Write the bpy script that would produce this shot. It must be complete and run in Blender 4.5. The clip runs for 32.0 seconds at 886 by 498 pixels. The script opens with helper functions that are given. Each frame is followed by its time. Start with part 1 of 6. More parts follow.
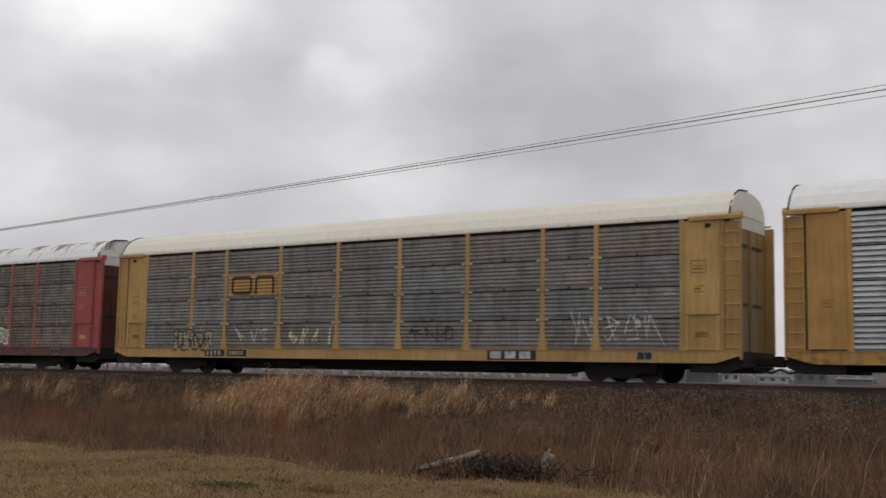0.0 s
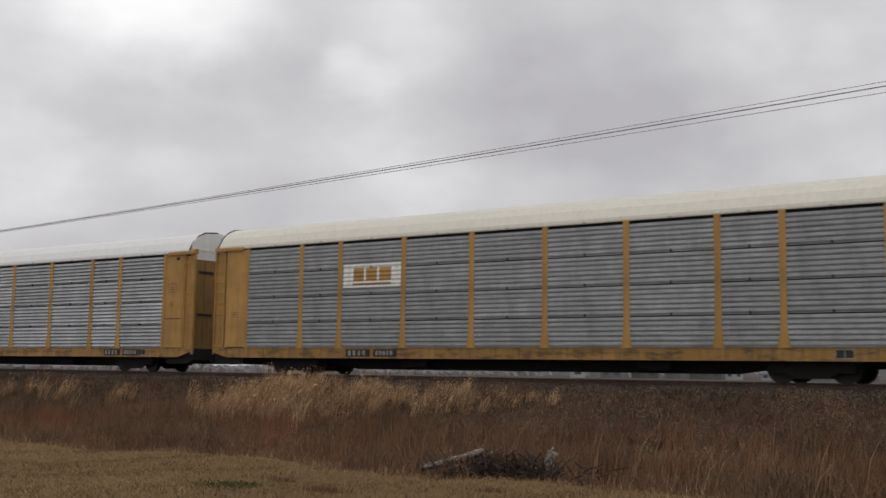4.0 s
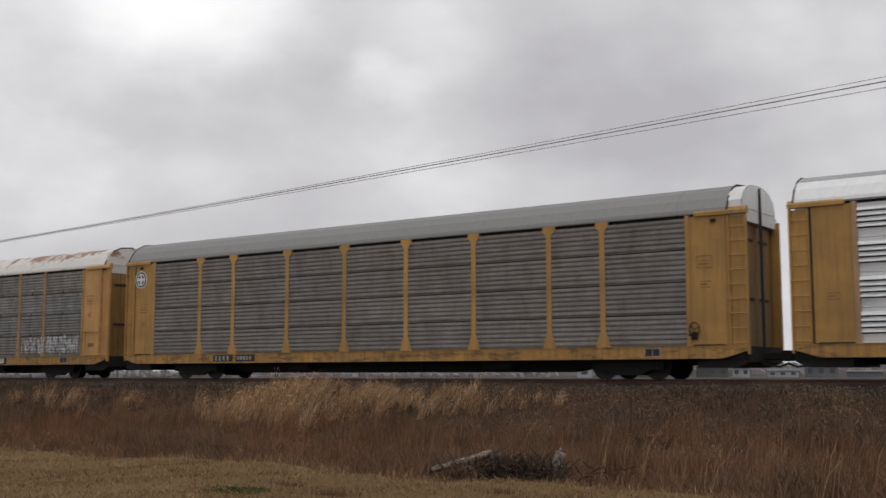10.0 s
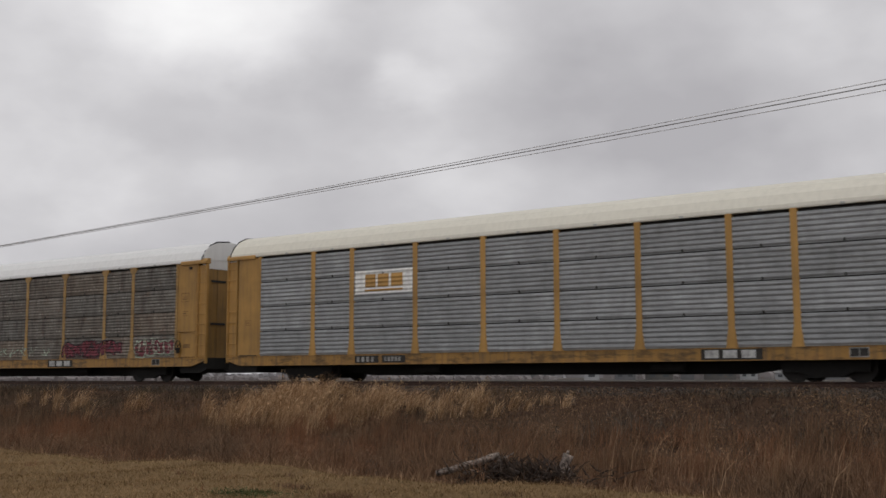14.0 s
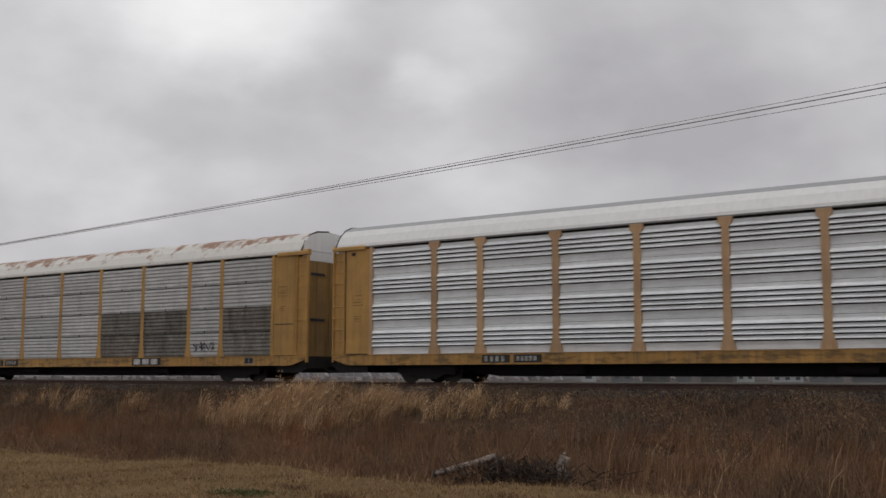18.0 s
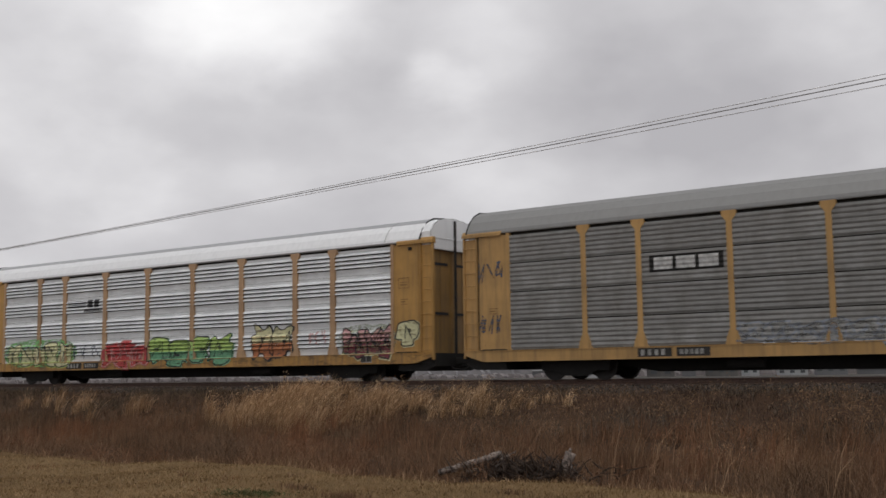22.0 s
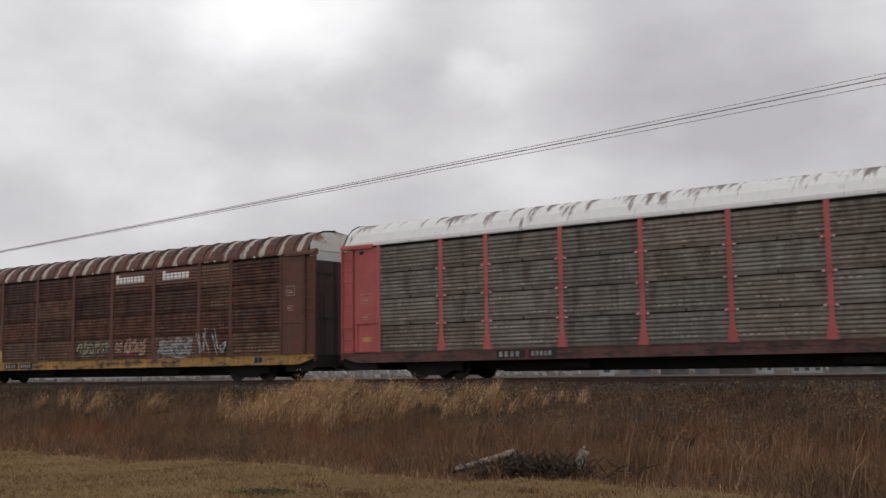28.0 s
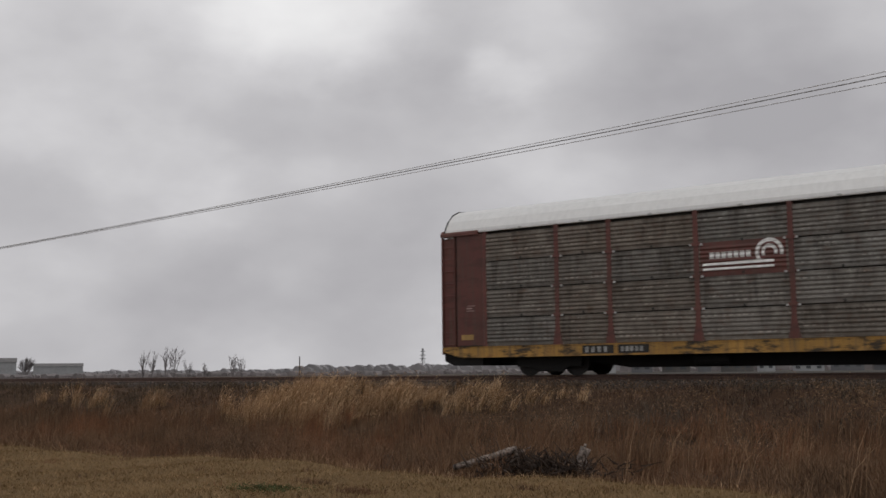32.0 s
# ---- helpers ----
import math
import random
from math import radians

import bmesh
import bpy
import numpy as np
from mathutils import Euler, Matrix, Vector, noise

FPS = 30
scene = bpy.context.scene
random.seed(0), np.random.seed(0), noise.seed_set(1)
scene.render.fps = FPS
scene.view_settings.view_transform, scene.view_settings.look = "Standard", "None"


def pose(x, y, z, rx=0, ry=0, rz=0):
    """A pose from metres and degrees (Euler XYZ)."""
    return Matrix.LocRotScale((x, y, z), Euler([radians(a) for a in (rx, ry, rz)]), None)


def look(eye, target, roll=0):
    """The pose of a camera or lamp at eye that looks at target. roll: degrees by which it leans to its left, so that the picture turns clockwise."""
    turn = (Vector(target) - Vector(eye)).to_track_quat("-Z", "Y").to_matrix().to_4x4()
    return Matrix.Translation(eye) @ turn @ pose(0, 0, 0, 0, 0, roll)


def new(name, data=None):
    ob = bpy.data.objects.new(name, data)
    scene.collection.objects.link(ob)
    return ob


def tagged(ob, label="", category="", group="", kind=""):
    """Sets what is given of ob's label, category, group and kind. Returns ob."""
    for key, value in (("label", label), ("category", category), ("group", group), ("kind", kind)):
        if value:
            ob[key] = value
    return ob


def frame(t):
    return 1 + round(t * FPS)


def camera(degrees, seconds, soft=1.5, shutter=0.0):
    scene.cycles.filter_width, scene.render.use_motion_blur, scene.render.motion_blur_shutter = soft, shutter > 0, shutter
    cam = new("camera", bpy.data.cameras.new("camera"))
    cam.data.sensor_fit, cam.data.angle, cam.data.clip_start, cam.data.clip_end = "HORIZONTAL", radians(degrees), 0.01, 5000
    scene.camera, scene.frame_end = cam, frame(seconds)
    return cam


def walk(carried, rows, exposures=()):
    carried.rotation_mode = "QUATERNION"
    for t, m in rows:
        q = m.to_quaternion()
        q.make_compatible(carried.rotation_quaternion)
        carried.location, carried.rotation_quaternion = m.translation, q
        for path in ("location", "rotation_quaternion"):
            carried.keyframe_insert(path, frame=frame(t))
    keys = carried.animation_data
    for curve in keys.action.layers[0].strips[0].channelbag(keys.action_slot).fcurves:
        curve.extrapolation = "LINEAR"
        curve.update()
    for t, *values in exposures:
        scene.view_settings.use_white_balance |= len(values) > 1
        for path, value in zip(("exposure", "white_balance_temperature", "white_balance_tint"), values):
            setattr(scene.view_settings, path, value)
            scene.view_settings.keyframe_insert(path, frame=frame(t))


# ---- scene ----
EYE = 1.6          # camera height over the lawn
RAIL = 1.416       # top of rail
NEAR = 30.57       # near side of the train
MID = NEAR + 1.525  # track centre line
LEN = 27.32        # car body length
PITCH = 28.573     # coupled length
FOV = 43.92


def view(yaw, pitch, roll):
    """Camera pose at the standing point, heading in degrees left of straight across the track."""
    turn = Matrix.Rotation(radians(yaw), 4, "Z") @ Matrix.Rotation(radians(pitch), 4, "X") @ Matrix.Rotation(radians(roll), 4, "Y")
    return Matrix.Translation((0, 0, EYE)) @ turn @ Matrix.Rotation(radians(90), 4, "X")


cam = camera(FOV, 32.0, soft=1.5, shutter=0.08)
walk(cam, [(t, view(a, b, c)) for t, a, b, c in (
    (0, 34.92, 6.42, -1.12), (0.5, 34.95, 6.48, -0.87), (1, 34.98, 6.45, -0.77), (1.5, 34.98, 6.40, -1.12), (2, 34.94, 6.30, -1.20), (2.5, 34.90, 6.19, -0.59),
    (4.5, 35.07, 6.37, -0.94), (5, 35.04, 6.35, -1.02), (5.5, 34.91, 6.34, -0.81), (6, 34.90, 6.32, -0.35), (6.5, 35.01, 6.33, -0.27), (7, 35.05, 6.37, -0.29),
    (7.5, 35.03, 6.46, -0.53), (8, 35.12, 6.47, -0.92), (8.5, 35.14, 6.45, -0.85), (9, 35.17, 6.43, -0.45), (9.5, 35.22, 6.41, -0.10), (10, 35.28, 6.46, 0.07),
    (10.5, 35.37, 6.43, -0.00), (11, 35.47, 6.49, -0.28), (11.5, 35.50, 6.54, -0.27), (12, 35.46, 6.59, -0.01), (12.5, 35.51, 6.60, 0.41), (13, 35.59, 6.66, 0.50),
    (13.5, 35.63, 6.62, 0.40), (14, 35.64, 6.60, 0.14), (14.5, 35.61, 6.63, 0.11), (16.5, 35.73, 6.69, 0.54), (17, 35.74, 6.71, -0.01), (17.5, 35.60, 6.68, -0.25),
    (18, 35.52, 6.65, -0.15), (18.5, 35.56, 6.68, 0.13), (19, 35.64, 6.69, 0.55), (19.5, 35.68, 6.71, 0.54), (20, 35.70, 6.65, 0.21), (20.5, 35.64, 6.59, -0.13),
    (21, 35.59, 6.62, -0.03), (21.5, 35.61, 6.57, 0.41), (22, 35.66, 6.55, 0.69), (22.5, 35.65, 6.50, 0.80), (23, 35.67, 6.50, 0.62), (23.5, 35.82, 6.55, 0.13),
    (24, 35.87, 6.57, 0.24), (24.5, 35.97, 6.55, 0.36), (26.5, 36.02, 6.54, -0.07), (27, 36.04, 6.57, -0.06), (27.5, 36.10, 6.52, 0.43), (28, 36.35, 6.46, 0.76),
    (28.5, 36.68, 6.52, 0.61), (29, 36.36, 6.41, 0.35), (29.5, 36.10, 6.28, -0.03), (30, 36.19, 6.30, 0.07), (30.5, 36.27, 6.32, 0.47), (31, 36.36, 6.32, 0.64),
    (31.5, 36.40, 6.28, 0.74), (32, 36.44, 6.31, 0.61))], exposures=[(0, 0.09), (2.2, 0.16), (4.7, 0.05), (6.5, 0.13), (8, 0.12), (9, -0.08), (10, 0.10), (11, 0.10), (13, -0.13), (14.4, 0.00), (17, -0.12), (20, -0.10), (21.3, 0.06), (22.2, 0.04), (23, -0.13), (24, 0.08), (26.7, 0.06), (28.6, 0.15), (30, 0.23), (31, 0.20), (32, -0.20)])

# ---------------------------------------------------------------- world and sun (overcast)
world = bpy.data.worlds.new("overcast_sky")
scene.world = world
world.use_nodes = True
wn, wl = world.node_tree.nodes, world.node_tree.links
wbg = wn["Background"]
sky = wn.new("ShaderNodeTexSky")
sky.sky_type, sky.sun_disc = "NISHITA", False
sky.sun_elevation, sky.sun_rotation = radians(70), radians(146)
sky.air_density, sky.dust_density = 1.0, 4.0
hsv = wn.new("ShaderNodeHueSaturation")
hsv.inputs["Saturation"].default_value = 0.2
wl.new(sky.outputs[0], hsv.inputs["Color"])
wl.new(hsv.outputs[0], wbg.inputs["Color"])
wbg.inputs["Strength"].default_value = 0.087
sun = new("sun", bpy.data.lights.new("sun", "SUN"))
sun.data.energy, sun.data.angle, sun.data.color = 0.45, radians(30), (1.0, 0.97, 0.93)
sun.matrix_world = look((8, -12, 40), (0, 0, 0))


# ---------------------------------------------------------------- materials
class Nodes:
    """Short hand for building a node material."""

    def __init__(self, name):
        self.mat = bpy.data.materials.new(name)
        self.mat.use_nodes = True
        self.t = self.mat.node_tree
        self.b = self.t.nodes["Principled BSDF"]
        self.out = self.t.nodes["Material Output"]

    def n(self, kind, **kw):
        node = self.t.nodes.new("ShaderNode" + kind)
        for k, v in kw.items():
            if k == "ops":
                node.operation = v
            elif k == "mode":
                node.blend_type = v
        return node

    def link(self, a, b):
        self.t.links.new(a, b)

    def coord(self, kind="Object", scale=(1, 1, 1)):
        c, m = self.n("TexCoord"), self.n("Mapping")
        m.inputs["Scale"].default_value = scale
        self.link(c.outputs[kind], m.inputs["Vector"])
        return m.outputs[0]

    def noise(self, vec, scale, detail=4, rough=0.6):
        n = self.n("TexNoise")
        n.inputs["Scale"].default_value, n.inputs["Detail"].default_value, n.inputs["Roughness"].default_value = scale, detail, rough
        self.link(vec, n.inputs["Vector"])
        return n.outputs["Fac"]

    def ramp(self, fac, stops):
        r = self.n("ValToRGB")
        e = r.color_ramp.elements
        while len(e) < len(stops):
            e.new(0.5)
        for el, (p, c) in zip(e, stops):
            el.position = p
            el.color = (c, c, c, 1) if isinstance(c, (int, float)) else (*c, 1)
        self.link(fac, r.inputs[0])
        return r.outputs[0]

    def mix(self, fac, a, b, mode="MIX"):
        m = self.n("MixRGB", mode=mode)
        for i, v in enumerate((fac, a, b)):
            if isinstance(v, (int, float)):
                m.inputs[i].default_value = v if i == 0 else (v, v, v, 1)
            elif isinstance(v, tuple):
                m.inputs[i].default_value = (*v, 1)
            else:
                self.link(v, m.inputs[i])
        return m.outputs[0]

    def math(self, op, a, b=0.0):
        m = self.n("Math", ops=op)
        for i, v in enumerate((a, b)):
            if isinstance(v, (int, float)):
                m.inputs[i].default_value = v
            else:
                self.link(v, m.inputs[i])
        return m.outputs[0]

    def rnd(self):
        return self.n("ObjectInfo").outputs["Random"]

    def island(self):
        return self.n("NewGeometry").outputs["Random Per Island"]

    def bump(self, h, strength=0.3, dist=0.02):
        b = self.n("Bump")
        b.inputs["Strength"].default_value, b.inputs["Distance"].default_value = strength, dist
        self.link(h, b.inputs["Height"])
        self.link(b.outputs[0], self.b.inputs["Normal"])

    def done(self, col, rough=0.8, metal=0.0, spec=None):
        if isinstance(col, tuple):
            self.b.inputs["Base Color"].default_value = (*col, 1)
        else:
            self.link(col, self.b.inputs["Base Color"])
        if isinstance(rough, (int, float)):
            self.b.inputs["Roughness"].default_value = rough
        else:
            self.link(rough, self.b.inputs["Roughness"])
        self.b.inputs["Metallic"].default_value = metal
        if spec is not None:
            self.b.inputs["Specular IOR Level"].default_value = spec
        return self.mat


def dark(c, k):
    return tuple(v * k for v in c)


def paint(name, col, wear=0.35, rust=(0.16, 0.06, 0.03), rough=0.55, soot=0.0):
    """Old railway paint: faded patches, streaks of grime running down and specks of rust."""
    m = Nodes(name)
    o = m.coord()
    streak = m.noise(m.coord(scale=(3.0, 3.0, 0.25)), 2.2, 5)
    patch = m.noise(o, 0.9, 3)
    speck = m.noise(o, 14, 5, 0.7)
    c = m.mix(m.ramp(patch, [(0.35, 0.0), (0.7, 1.0)]), dark(col, 0.82), tuple(min(1, v * 1.12 + 0.015) for v in col))
    c = m.mix(m.ramp(streak, [(0.45, 0.0), (0.75, wear)]), c, (0.10, 0.075, 0.05))
    c = m.mix(m.ramp(speck, [(0.66, 0.0), (0.75, wear * 1.6)]), c, rust)
    if soot:
        gone = m.noise(m.coord(scale=(0.55, 1.0, 2.2)), 1.5, 6, 0.7)
        c = m.mix(m.ramp(gone, [(0.50, 0.0), (0.60, soot)]), c, (0.022, 0.018, 0.014))
        c = m.mix(m.ramp(gone, [(0.33, soot * 0.7), (0.42, 0.0)]), c, rust)
    c = m.mix(0.16, c, m.ramp(m.rnd(), [(0.0, 0.0), (1.0, 0.75)]), "OVERLAY")
    m.bump(speck, 0.12, 0.01)
    return m.done(c, m.ramp(patch, [(0.3, rough - 0.1), (0.7, rough + 0.2)]))


def sheet(name, col, dirt=0.4, dirt_col=(0.10, 0.085, 0.07), metal=0.5, rough=0.45, vary=0.25, dents=0.0, chip=None):
    """Corrugated galvanised side sheet, dulled by dirt; each sheet has its own tone."""
    m = Nodes(name)
    o = m.coord()
    r = m.rnd()
    shift = m.n("VectorMath", ops="ADD")
    m.link(o, shift.inputs[0])
    s3 = m.n("CombineXYZ")
    m.link(m.math("MULTIPLY", r, 37.0), s3.inputs[0])
    m.link(m.math("MULTIPLY", r, 11.0), s3.inputs[2])
    m.link(s3.outputs[0], shift.inputs[1])
    v = shift.outputs[0]
    big = m.noise(v, 0.8, 4)
    mp = m.n("Mapping")
    mp.inputs["Scale"].default_value = (0.75, 1.0, 0.22)
    m.link(v, mp.inputs["Vector"])
    streak = m.noise(mp.outputs[0], 2.0, 5, 0.65)
    mh = m.n("Mapping")
    mh.inputs["Scale"].default_value = (0.5, 1.0, 9.0)
    m.link(v, mh.inputs["Vector"])
    band = m.noise(mh.outputs[0], 1.3, 4, 0.6)
    c = m.mix(m.ramp(big, [(0.3, 0.0), (0.7, 1.0)]), dark(col, 0.8), col)
    c = m.mix(m.ramp(streak, [(0.38, dirt * 0.25), (0.72, dirt)]), c, dirt_col)
    c = m.mix(m.ramp(band, [(0.42, 0.0), (0.7, dirt * 0.9)]), c, dark(dirt_col, 0.8))
    rust = m.noise(v, 1.6, 6, 0.7)
    c = m.mix(m.ramp(rust, [(0.56, 0.0), (0.72, dirt * 0.7)]), c, (dirt_col[0] * 0.75, dirt_col[1] * 0.6, dirt_col[2] * 0.5))
    md = m.n("Mapping")
    md.inputs["Scale"].default_value = (13.0, 1.0, 9.0)
    m.link(v, md.inputs["Vector"])
    speck = m.noise(md.outputs[0], 1.0, 2, 0.5)
    rows = m.math("MULTIPLY", m.ramp(speck, [(0.50, 0.0), (0.58, dents)]), m.ramp(band, [(0.60, 0.0), (0.66, 1.0)]))
    c = m.mix(rows, c, tuple(min(1, x * 1.5) for x in col))
    if dents:
        # chipped rivet rows, drips from the upper edge and blotches of rust
        sep = m.n("SeparateXYZ")
        m.link(o, sep.inputs[0])
        for z, keep in ((0.205, 0.52), (0.333, 0.54), (0.717, 0.50)):
            line = m.ramp(m.math("ABSOLUTE", m.math("SUBTRACT", sep.outputs[2], z)), [(0.022, 1.0), (0.034, 0.0)])
            dash = m.ramp(m.math("PINGPONG", m.math("ADD", sep.outputs[0], m.math("MULTIPLY", speck, 0.12)), 0.11), [(0.035, 0.0), (0.05, 1.0)])
            some = m.ramp(m.noise(v, 1.1 + z, 3), [(keep, 0.0), (keep + 0.08, dents * 0.7)])
            c = m.mix(m.math("MULTIPLY", m.math("MULTIPLY", line, dash), some), c, chip or tuple(min(1, x * 1.7 + 0.02) for x in col))
        md2 = m.n("Mapping")
        md2.inputs["Scale"].default_value = (2.1, 1.0, 0.3)
        m.link(v, md2.inputs["Vector"])
        drip = m.noise(md2.outputs[0], 1.0, 4, 0.6)
        c = m.mix(m.ramp(m.math("ADD", drip, m.math("MULTIPLY", sep.outputs[2], 0.12)), [(0.58, 0.0), (0.72, dents * 0.75)]), c, dark(dirt_col, 0.55))
        blot = m.noise(v, 2.6, 7, 0.75)
        c = m.mix(m.ramp(blot, [(0.53, 0.0), (0.64, dents * 0.55)]), c, (0.12, 0.055, 0.028))
        c = m.mix(m.ramp(blot, [(0.36, dents * 0.5), (0.46, 0.0)]), c, tuple(min(1, x * 1.35) for x in col))
    # long dull and bright weather lines, and a tone and a tint of its own for every sheet
    ml = m.n("Mapping")
    ml.inputs["Scale"].default_value = (0.35, 1.0, 22.0)
    m.link(v, ml.inputs["Vector"])
    c = m.mix(0.45, c, m.ramp(m.noise(ml.outputs[0], 1.0, 5, 0.7), [(0.3, 0.28), (0.7, 0.72)]), "OVERLAY")
    mm = m.n("Mapping")
    mm.inputs["Scale"].default_value = (2.4, 1.0, 9.0)
    m.link(v, mm.inputs["Vector"])
    c = m.mix(0.4, c, m.ramp(m.noise(mm.outputs[0], 1.0, 6, 0.75), [(0.32, 0.22), (0.68, 0.68)]), "OVERLAY")
    tone = m.ramp(r, [(0.0, 1.0 - vary), (1.0, 1.0)])
    c = m.mix(1.0, c, tone, "MULTIPLY")
    if dents:
        c = m.mix(1.0, c, m.ramp(m.math("FRACT", m.math("MULTIPLY", r, 7.3)), [(0.0, (1.0, 0.93, 0.84)), (1.0, (0.93, 1.0, 1.03))]), "MULTIPLY")
    m.bump(band, 0.1, 0.01)
    return m.done(c, m.ramp(streak, [(0.3, rough - 0.08), (0.75, min(1, rough + 0.35))]), metal)


def roofing(name, col, rust=0.0, rust_col=(0.17, 0.06, 0.03), ribs=0.0, cross=False):
    """Roof sheet: paint that has peeled in transverse patches down to rust along the crown."""
    m = Nodes(name)
    o = m.coord()
    sep = m.n("SeparateXYZ")
    m.link(o, sep.inputs[0])
    n1 = m.noise(m.coord(scale=(2.0, 0.28, 0.35) if ribs or cross else (0.75, 0.5, 0.9)), 1.3, 7, 0.7)
    n2 = m.noise(m.coord(scale=(6, 6, 0.8)), 1.0, 5)
    c = m.mix(m.ramp(n2, [(0.4, 0.0), (0.75, 0.22)]), col, dark(col, 0.55))
    if rust:
        high = m.math("MULTIPLY", m.math("SUBTRACT", sep.outputs[2], 5.12), 1.6)
        k = m.math("ADD", m.math("SUBTRACT", n1, 0.74 - 0.3 * rust), m.math("MULTIPLY", high, 0.13))
        c = m.mix(m.ramp(k, [(0.02, 0.0), (0.10, 0.9)]), c, rust_col)
    if ribs:
        w = m.math("PINGPONG", m.math("ADD", sep.outputs[0], m.math("MULTIPLY", n2, 0.25)), 0.52)
        c = m.mix(m.ramp(m.math("ADD", w, m.math("MULTIPLY", m.math("SUBTRACT", n1, 0.5), 0.9)), [(0.40, 0.0), (0.46, ribs)]), c, (0.52, 0.46, 0.40))
    m.bump(n2, 0.1, 0.01)
    return m.done(c, 0.6)


def flat(name, col, rough=0.6, vary=0.15, metal=0.0, scale=6.0):
    m = Nodes(name)
    n1 = m.noise(m.coord(), scale, 5)
    c = m.mix(m.ramp(n1, [(0.35, 0.0), (0.65, 1.0)]), dark(col, 1 - vary), tuple(min(1, v * (1 + vary)) for v in col))
    m.bump(n1, 0.15, 0.01)
    return m.done(c, rough, metal)


def blade(name, cols, rough=0.9, spec=0.1, own=0.95, drifts=1.3, hue=0.0):
    """Dry grass: colour per blade, paler towards some of the tips, in drifts."""
    m = Nodes(name)
    r = m.island()
    drift = m.math("ADD", m.math("MULTIPLY", m.noise(m.coord(), 0.35, 3), 0.5), m.math("MULTIPLY", m.noise(m.coord(), 1.7, 4), 0.5))
    stops = [(i / max(1, len(cols) - 1), c) for i, c in enumerate(cols)]
    c = m.ramp(m.math("ADD", m.math("MULTIPLY", m.math("POWER", r, 1.6), own), m.math("MULTIPLY", m.math("SUBTRACT", drift, 0.40), drifts)), stops)
    if hue:
        c = m.mix(hue, c, m.ramp(m.noise(m.coord(), 0.32, 4), [(0.38, (0.86, 1.0, 1.08)), (0.5, (1.0, 1.0, 1.0)), (0.62, (1.3, 0.94, 0.80))]), "MULTIPLY")
    return m.done(c, rough, 0.0, spec)


YELLOW = paint("rack_yellow", (0.45, 0.247, 0.06), 0.4)
POST_TAN = paint("rack_post_tan", (0.46, 0.285, 0.15), 0.3)
SILL_YELLOW = paint("sill_yellow", (0.40, 0.21, 0.045), 0.75, soot=0.6)
POST_OLD = paint("rack_post_dirty_tan", (0.40, 0.235, 0.07), 0.6, soot=0.3)
# DOOR_ paints: the shade between coupled cars is mixed into the base colours.
DOOR_RED = paint("door_shaded_red", (0.10, 0.02, 0.02), 0.5)
DOOR_NAVY = paint("door_shade_emblem_navy", (0.035, 0.048, 0.062), 0.4)
SILL_DIRTY = paint("sill_sooty_yellow", (0.44, 0.235, 0.045), 0.8, (0.16, 0.06, 0.02), soot=0.95)
SILL_RED = paint("sill_dark_red", (0.10, 0.03, 0.028), 0.7, soot=0.9)
RUST_POST = paint("rack_rust_orange", (0.20, 0.075, 0.034), 0.5, (0.25, 0.11, 0.05))
DOOR_YELLOW = paint("door_shaded_yellow", (0.31, 0.175, 0.045), 0.6)
BUFF = paint("rack_buff_yellow", (0.54, 0.295, 0.095), 0.35)
DOOR_DARK = paint("door_shaded_brown", (0.04, 0.018, 0.015), 0.5)
YELLOW_OLD = paint("rack_yellow_faded", (0.46, 0.27, 0.09), 0.5)
GOLD = paint("rack_gold", (0.45, 0.275, 0.085), 0.4)
RED = paint("rack_red", (0.37, 0.072, 0.064), 0.45)
RED_PINK = paint("rack_red_faded", (0.46, 0.095, 0.09), 0.3)
BROWN = paint("rack_brown", (0.115, 0.034, 0.019), 0.6, (0.22, 0.085, 0.035), soot=0.3)
MAROON = paint("rack_maroon", (0.135, 0.038, 0.029), 0.65, (0.20, 0.08, 0.04), soot=0.3)
BLUE = paint("rack_blue", (0.20, 0.305, 0.37), 0.3)
BLUE_POST = paint("rack_blue_post", (0.19, 0.285, 0.295), 0.35)
SILVER = sheet("sheet_silver", (0.93, 0.955, 0.965), 0.32, (0.46, 0.47, 0.47), 0.0, 0.38, 0.10)
SILVER_GREY = sheet("sheet_silver_grey", (0.60, 0.625, 0.645), 0.4, (0.22, 0.225, 0.225), 0.2, 0.42, 0.25)
BLUEGREY = sheet("sheet_blue_grey", (0.40, 0.415, 0.425), 0.4, (0.17, 0.17, 0.165), 0.3, 0.45, 0.15)
GREY = sheet("sheet_grey", (0.28, 0.272, 0.265), 0.52, (0.10, 0.09, 0.08), 0.1, 0.55, 0.2, 0.5)
GREY_WARM = sheet("sheet_warm_grey", (0.258, 0.232, 0.206), 0.58, (0.08, 0.063, 0.05), 0.08, 0.6, 0.25, 0.8)
GREY_PALE = sheet("sheet_pale", (0.60, 0.595, 0.59), 0.35, (0.24, 0.23, 0.22), 0.1, 0.5, 0.2)
SHEET_BROWN = sheet("sheet_rusty_brown", (0.19, 0.064, 0.03), 0.9, (0.022, 0.009, 0.007), 0.05, 0.65, 0.55, 0.9, (0.30, 0.21, 0.20))
GREY_COOL = sheet("sheet_cool_grey", (0.295, 0.298, 0.288), 0.5, (0.15, 0.135, 0.12), 0.2, 0.5, 0.15)
GREY_MID = sheet("sheet_mid_grey", (0.265, 0.25, 0.23), 0.55, (0.12, 0.10, 0.085), 0.2, 0.5, 0.15)
